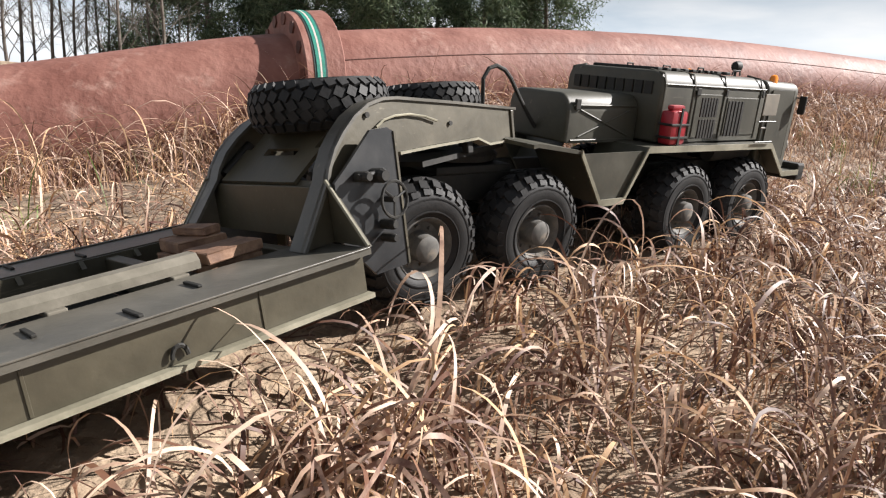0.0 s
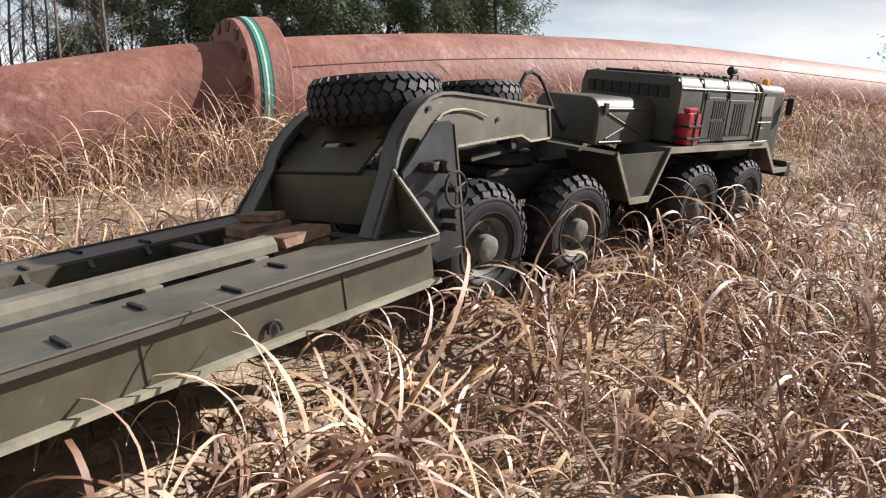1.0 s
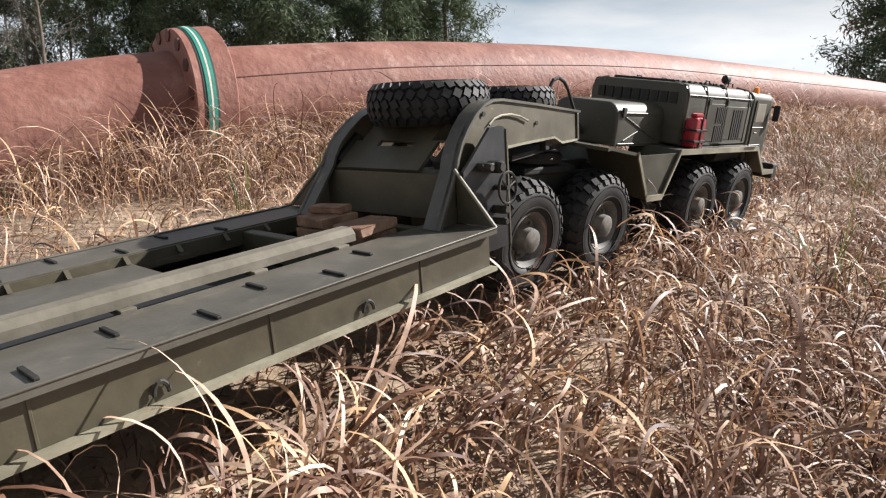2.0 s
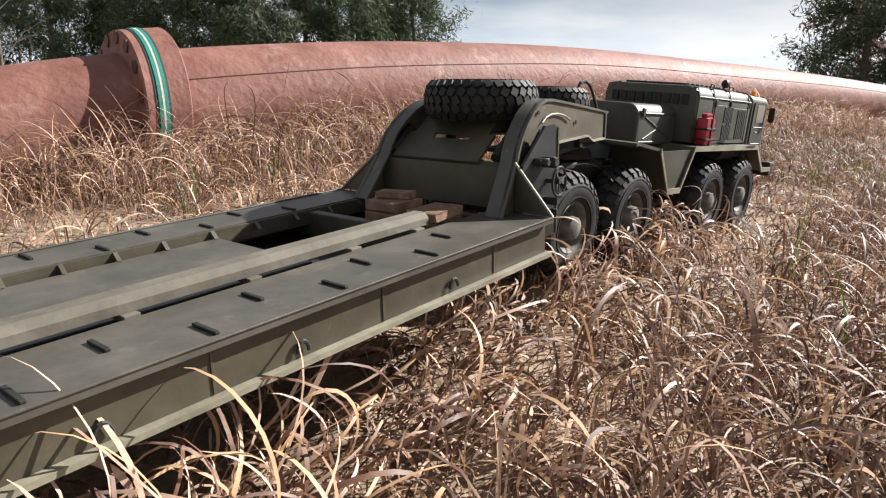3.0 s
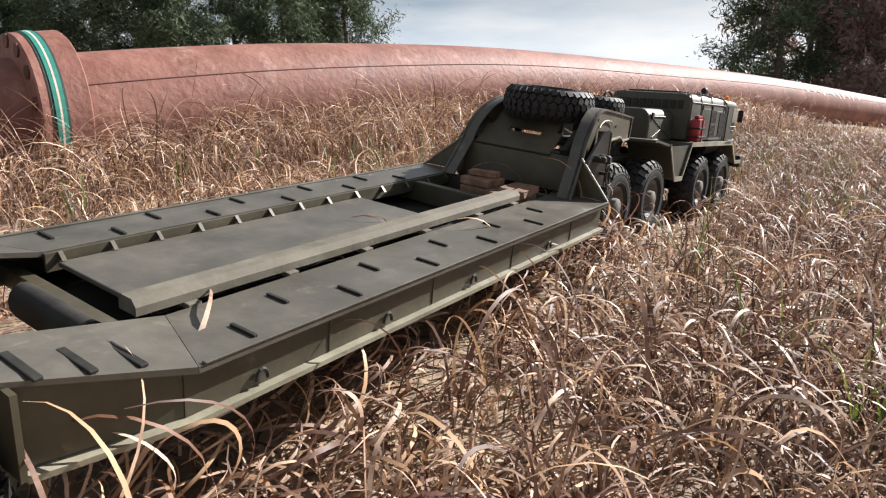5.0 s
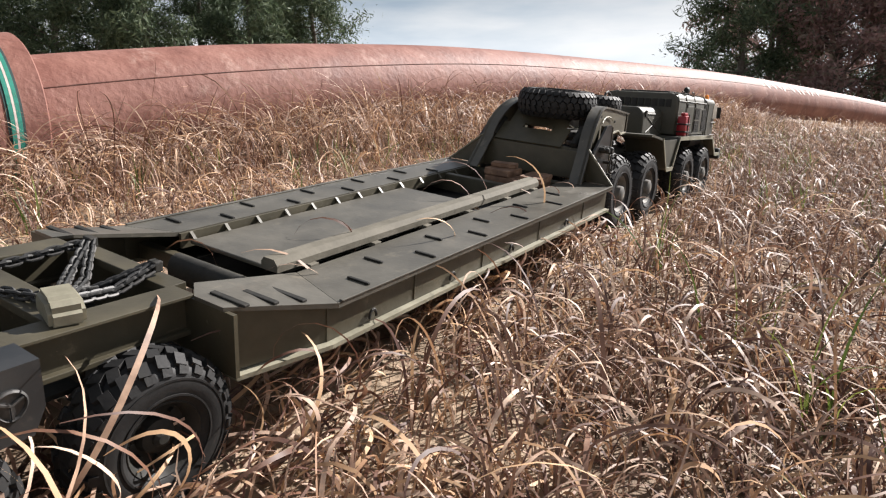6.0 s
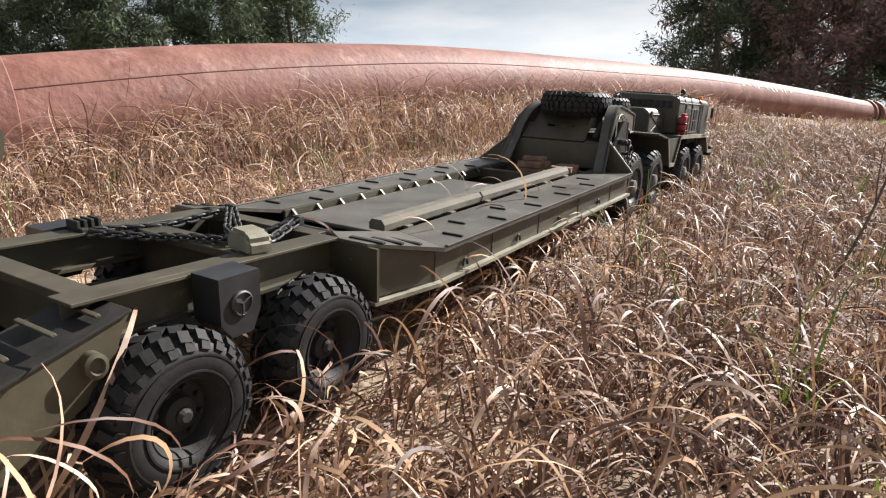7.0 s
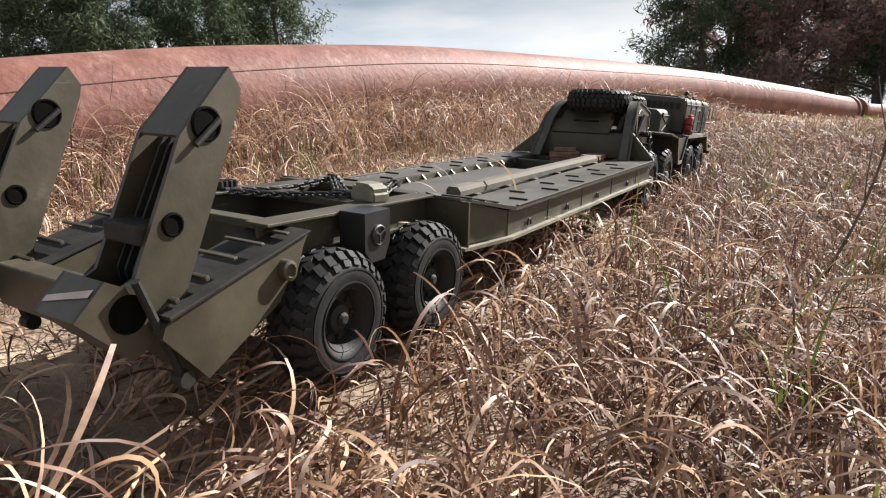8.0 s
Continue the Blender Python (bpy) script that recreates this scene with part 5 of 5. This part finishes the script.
grass("tall_grass_by_pipe_far", "tall dry grass along the far pipe", along_pipe(G, 9000, 4.0, 12.0, 0.25, 1.2, 20, 0.08), G, 0.05, 0.13, 0.0025, 0.005, (0.8, 3.4), 6, STRAW)
grass("green_grass", "fresh green grass blades among the straw", scatter(G, 10500, 0.42, 6.0, -50, 80, 9, 0.014, near), G, 0.06, 0.15, 0.0012, 0.003, (0.2, 1.6), 7, GREENBLADE, lean=0.3)

grass("yellow_green_plant", "small fresh yellow-green plant beside the pipe joint", along_pipe(G, 260, 9.75, 10.15, 0.22, 0.4, 10, 0.05), G, 0.05, 0.13, 0.004, 0.012, (0.4, 2.0), 5, FRESH)


def litter():
    n = 26000
    r = np.sqrt(G.uniform(0.16, 16, n))
    a = np.radians(G.uniform(-50, 88, n))
    x, y = r * np.sin(a), r * np.cos(a)
    s = G.uniform(0.0025, 0.009, n)
    t = G.uniform(0, 2 * np.pi, n)
    z = height(x, y) + 0.003
    ux, uy = np.cos(t), np.sin(t)
    el = G.uniform(0.25, 0.7, n)
    tz = G.uniform(-0.5, 0.5, (2, n))
    c = np.stack([x, y, z], 1)
    u = np.stack([ux * s, uy * s, tz[0] * s * 0.6], 1)
    v = np.stack([-uy * s * el, ux * s * el, tz[1] * s * el], 1)
    V = np.stack([c - u, c + v, c + u, c - v], 1).reshape(-1, 3)
    V[:, 2] = np.maximum(V[:, 2], np.repeat(z, 4) - 0.002)
    faces = (np.arange(n)[:, None] * 4 + np.arange(4)).tolist()
    tagged(strips("leaf_litter", V.tolist(), faces, LITTER), "scattered bits of dead leaf and straw on sand", "leaf litter", kind="stuff")


litter()


BENT = []


def tuft(x, y, seed, n, lo, hi):
    """A single clump of long arching blades; where the rig comes by, it is pushed over."""
    g = np.random.default_rng(seed)
    px, py = x + g.normal(0, 0.012, n), y + g.normal(0, 0.012, n)
    ob = blades("grass_tuft", on_ground(px, py), g, lo, hi, 0.002, 0.0046, (2.2, 5.0), 14, STRAW, lean=0.25)
    foot = Vector((x, y, float(height(x, y))))
    ob.data.transform(Matrix.Translation(-foot))
    ob.matrix_basis = Matrix.Translation(foot)
    tagged(ob, "clump of long arching straw-coloured grass blades", "grass tuft", "grass tufts")
    hit = float(swept(np.array([x]), np.array([y]), 0.015)[0])
    if hit < 50:
        BENT.append((ob, foot, hit))


TUFTS = ((0.03, 0.6, 6, 0.2, 0.3), (0.075, 0.57, 5, 0.16, 0.28), (0.13, 0.56, 5, 0.18, 0.3), (0.185, 0.6, 4, 0.14, 0.24), (0.25, 0.5, 5, 0.1, 0.2), (0.37, 0.6, 5, 0.12, 0.2), (0.4, 0.42, 5, 0.1, 0.2), (0.63, 0.56, 6, 0.12, 0.22), (0.57, 0.4, 5, 0.12, 0.2),
         (-0.1, 0.45, 6, 0.1, 0.17), (-0.05, 0.42, 5, 0.1, 0.17), (0.0, 0.42, 5, 0.12, 0.22), (0.1, 0.5, 6, 0.12, 0.24), (0.02, 0.47, 6, 0.16, 0.26), (0.0, 0.52, 6, 0.16, 0.26), (-0.17, 0.36, 6, 0.08, 0.14), (-0.09, 0.37, 5, 0.08, 0.14), (0.085, 0.62, 6, 0.14, 0.24), (0.24, 0.72, 6, 0.12, 0.2), (0.3, 0.85, 6, 0.12, 0.2), (0.45, 0.75, 6, 0.12, 0.2), (0.2, 0.64, 5, 0.12, 0.22),
         (0.06, 0.42, 6, 0.14, 0.24), (0.13, 0.46, 6, 0.14, 0.26), (0.17, 0.5, 6, 0.14, 0.24), (0.32, 0.66, 6, 0.14, 0.24), (0.5, 0.9, 6, 0.14, 0.22), (0.42, 0.8, 6, 0.14, 0.22))
for k, (x, y, n, lo, hi) in enumerate(TUFTS):
    if swept(np.array([x]), np.array([y]), 0.0)[0] > 0.1:
        tuft(x, y, 100 + k, n, lo, hi)
side_pose = trailer_pose(*RIG[0][1:])
for k in range(84):
    p = side_pose @ Vector((G.uniform(0.12, 0.76), -0.155 - 0.09 * G.random() ** 1.5, 0))
    if math.hypot(p.x, p.y) > 0.29:
        tuft(p.x, p.y, 600 + k, 7, 0.1, 0.23)
truck_start = truck_pose(*RIG[0][1:])
for k in range(46):
    p = truck_start @ Vector((G.uniform(-0.34, 0.42), -0.15 - 0.12 * G.random(), 0))
    tuft(p.x, p.y, 900 + k, 6, 0.08, 0.19)
r, a = np.sqrt(G.uniform(0.1, 2.6, 900)), np.radians(G.uniform(-55, 70, 900))
x, y = r * np.sin(a), r * np.cos(a)
at = swept(x, y, 0.02)
for k in np.flatnonzero((at > 0.1) & (at < 50) & (swept(x, y, 0.0) > 0.1))[:70]:
    tuft(float(x[k]), float(y[k]), 300 + int(k), 6, 0.07, 0.17)


def push_over():
    """Clumps beside the way lean out and down as the rig reaches them."""
    for ob, foot, hit in BENT:
        out = (AHEAD * 0.5 - LEFT).normalized()
        axis = Vector((0, 0, 1)).cross(out).normalized()
        rows = [(0.0, 0 if hit > 0.6 else 25)]
        for t, deg in ((hit - 0.6, 0), (hit - 0.1, 30), (hit + 0.4, 52), (8.0, 58)):
            if 0.05 < t <= 8.0 and t > rows[-1][0] + 0.05:
                rows.append((t, deg))
        if rows[-1][0] < 8.0:
            rows.append((8.0, rows[-1][1]))
        walk(ob, [(t, Matrix.Translation(foot) @ Matrix.Rotation(radians(deg), 4, axis)) for t, deg in rows])


def twig():
    rng = random.Random(4)
    bm = bmesh.new()
    z = float(height(0.86, 0.62))
    stem = [Vector((0.86 + 0.1 * u + 0.012 * math.sin(5 * u), 0.62 - 0.045 * u, z - 0.01 + 0.28 * u)) for u in np.linspace(0, 1, 12)]
    tube(bm, stem, 0.0022, 6, 0.0008)
    for i in (4, 6, 7, 9):
        d = Vector((rng.uniform(-1, 1), rng.uniform(-0.4, 0.4), 1.4)).normalized()
        tube(bm, [stem[i] + d * (0.09 * u) + Vector((0.012 * u * u, 0, 0)) for u in np.linspace(0, 1, 5)], 0.0011, 5, 0.0005)
    tagged(part("dry_twig", bm, BARK), "thin dark leafless twig standing in the grass", "twig")


twig()


# ---- trees ----
def leaf_mesh(name, centres, sizes, rng, mat, flat=0.35, per=9):
    n = len(centres) * per
    c = np.repeat(centres, per, 0) + rng.normal(0, 1, (n, 3)) * np.repeat(sizes, per)[:, None] * np.array([0.5, 0.5, 0.4])
    s = np.repeat(sizes, per) * rng.uniform(0.12, 0.34, n)
    d = rng.normal(0, 1, (n, 3))
    d /= np.linalg.norm(d, axis=1)[:, None]
    e = np.cross(d, rng.normal(0, 1, (n, 3)))
    e /= np.linalg.norm(e, axis=1)[:, None]
    V = np.stack([c - d * s[:, None], c + e * (s * flat)[:, None], c + d * s[:, None], c - e * (s * flat)[:, None]], 1).reshape(-1, 3)
    me = bpy.data.meshes.new(name)
    me.from_pydata(V.tolist(), [], (np.arange(n)[:, None] * 4 + np.arange(4)).tolist())
    me.materials.append(mat)
    return me


def limb(bm, rng, p, d, length, r, depth, tips, droop):
    pts = [p]
    n = 4
    for i in range(n):
        d = (d + Vector([rng.uniform(-0.22, 0.22) for _ in range(3)]) + Vector((0, 0, droop))).normalized()
        p = p + d * (length / n)
        pts.append(p)
        if depth > 0 and i >= 1:
            for _ in range(2 if depth > 1 else 1):
                side = (d + Vector([rng.uniform(-1, 1) for _ in range(3)]) * 0.8).normalized()
                limb(bm, rng, p, side, length * rng.uniform(0.4, 0.62), r * 0.45, depth - 1, tips, droop)
    tips.extend(pts[2:])
    tube(bm, pts, r, 5, r * 0.35)


def tree(name, label, category, seed, tall, trunk_r, crown_from, reach, levels, mat, leaf, depth, droop, per, rise):
    rng = random.Random(seed)
    t = empty(name, label, category, "trees behind the pipe")
    bm = bmesh.new()
    lean = (rng.uniform(-0.03, 0.03), rng.uniform(-0.03, 0.03))
    spine = [Vector((lean[0] * z + 0.06 * math.sin(z * 1.3 + seed), lean[1] * z, z)) for z in np.linspace(-0.3, tall, 12)]
    tube(bm, spine, trunk_r, 8, trunk_r * 0.15)
    part("trunk", bm, BARK, t, "grey-brown trunk")
    bm = bmesh.new()
    tips = []
    for k in range(levels):
        f = crown_from + (1 - crown_from) * (k + rng.random()) / levels
        z = tall * f
        i = min(int(f * 11), 10)
        base = spine[i].lerp(spine[i + 1], f * 11 - i)
        a = rng.uniform(0, 2 * math.pi)
        length = reach * (1 - (f - crown_from) / (1 - crown_from) * 0.72) * rng.uniform(0.6, 1.1)
        limb(bm, rng, base, Vector((math.cos(a), math.sin(a), rise)).normalized(), length, trunk_r * 0.28 * (1.2 - f), depth, tips, droop)
    part("branchwork", bm, BARK, t)
    if mat:
        g = np.random.default_rng(seed)
        c = np.array([list(p) for p in tips])
        me = leaf_mesh("crown", c, np.full(len(c), leaf), g, mat, 0.17 if mat == NEEDLE else 0.35, per)
        ob = new("crown", me)
        ob.parent = t
    return t


def azimuth(deg, dist, turn=0, scale=1.0):
    a = radians(deg)
    x, y = dist * math.sin(a), dist * math.cos(a)
    return pose(x, y, float(height(x, y)) - 0.1, 0, 0, turn)


pines = [tree("pine_tree", "dense dark green pine tree behind the pipe", "pine tree", 20 + k, h, 0.16, 0.08, 2.3, 46, NEEDLE, 0.5, 1, -0.02, 46, 0.3) for k, h in enumerate((9.0, 7.5, 8.2))]
spots = [(9.8, 30, 1), (7.0, 33, 1), (4.2, 28, 1), (0.5, 31, 1), (-3, 27, 1), (-6, 32, 1), (-9.5, 28, 1), (-13, 31, 1), (-17.5, 29, 1), (-21.5, 34, 1), (6, 38, 1), (-4.5, 38, 1), (-12, 39, 1), (2, 36, 1), (44.0, 27, 1), (47, 36, 1), (57, 33, 1), (60, 29, 1), (64, 31, 1), (54, 38, 1)]
rng = random.Random(9)
for k, (az, dist, sc) in enumerate(spots):
    src = pines[k % 3]
    m = azimuth(az, dist, rng.uniform(0, 360))
    if k < 3:
        src.matrix_basis = m
    else:
        copy_thing(src, m)
bares = [tree("bare_birch", "bare leafless birch with thin upright twigs", "birch tree", 40 + k, 9, 0.065, 0.1, 1.9, 26, None, 0, 2, 0.06, 0, 1.1) for k in range(2)]
for k, az in enumerate((-20, -22, -24, -25.5, -27, -28.5, -30.5, -32.5, -18, -35, -21, -23.2, -26.2, -29.6, -31.4, -33.6, -34.3, -19.2, -27.8, -24.8)):
    m = azimuth(az, rng.uniform(24, 40), rng.uniform(0, 360))
    if k < 2:
        bares[k].matrix_basis = m
    else:
        copy_thing(bares[k % 2], m)
browns = [tree("oak_tree", "broad tree with dull reddish-brown withered foliage", "oak tree", 60 + k, h, 0.2, 0.1, 3.2, 26, BROWNLEAF, 0.42, 1, 0.0, 36, 0.5) for k, h in enumerate((9.5, 8.2))]
for k, (az, dist) in enumerate(((46.5, 30), (50.5, 29), (53, 33), (56, 30), (46, 35), (50, 37))):
    m = azimuth(az, dist, rng.uniform(0, 360))
    if k < 2:
        browns[k].matrix_basis = m
    else:
        copy_thing(browns[k % 2], m)

motions()
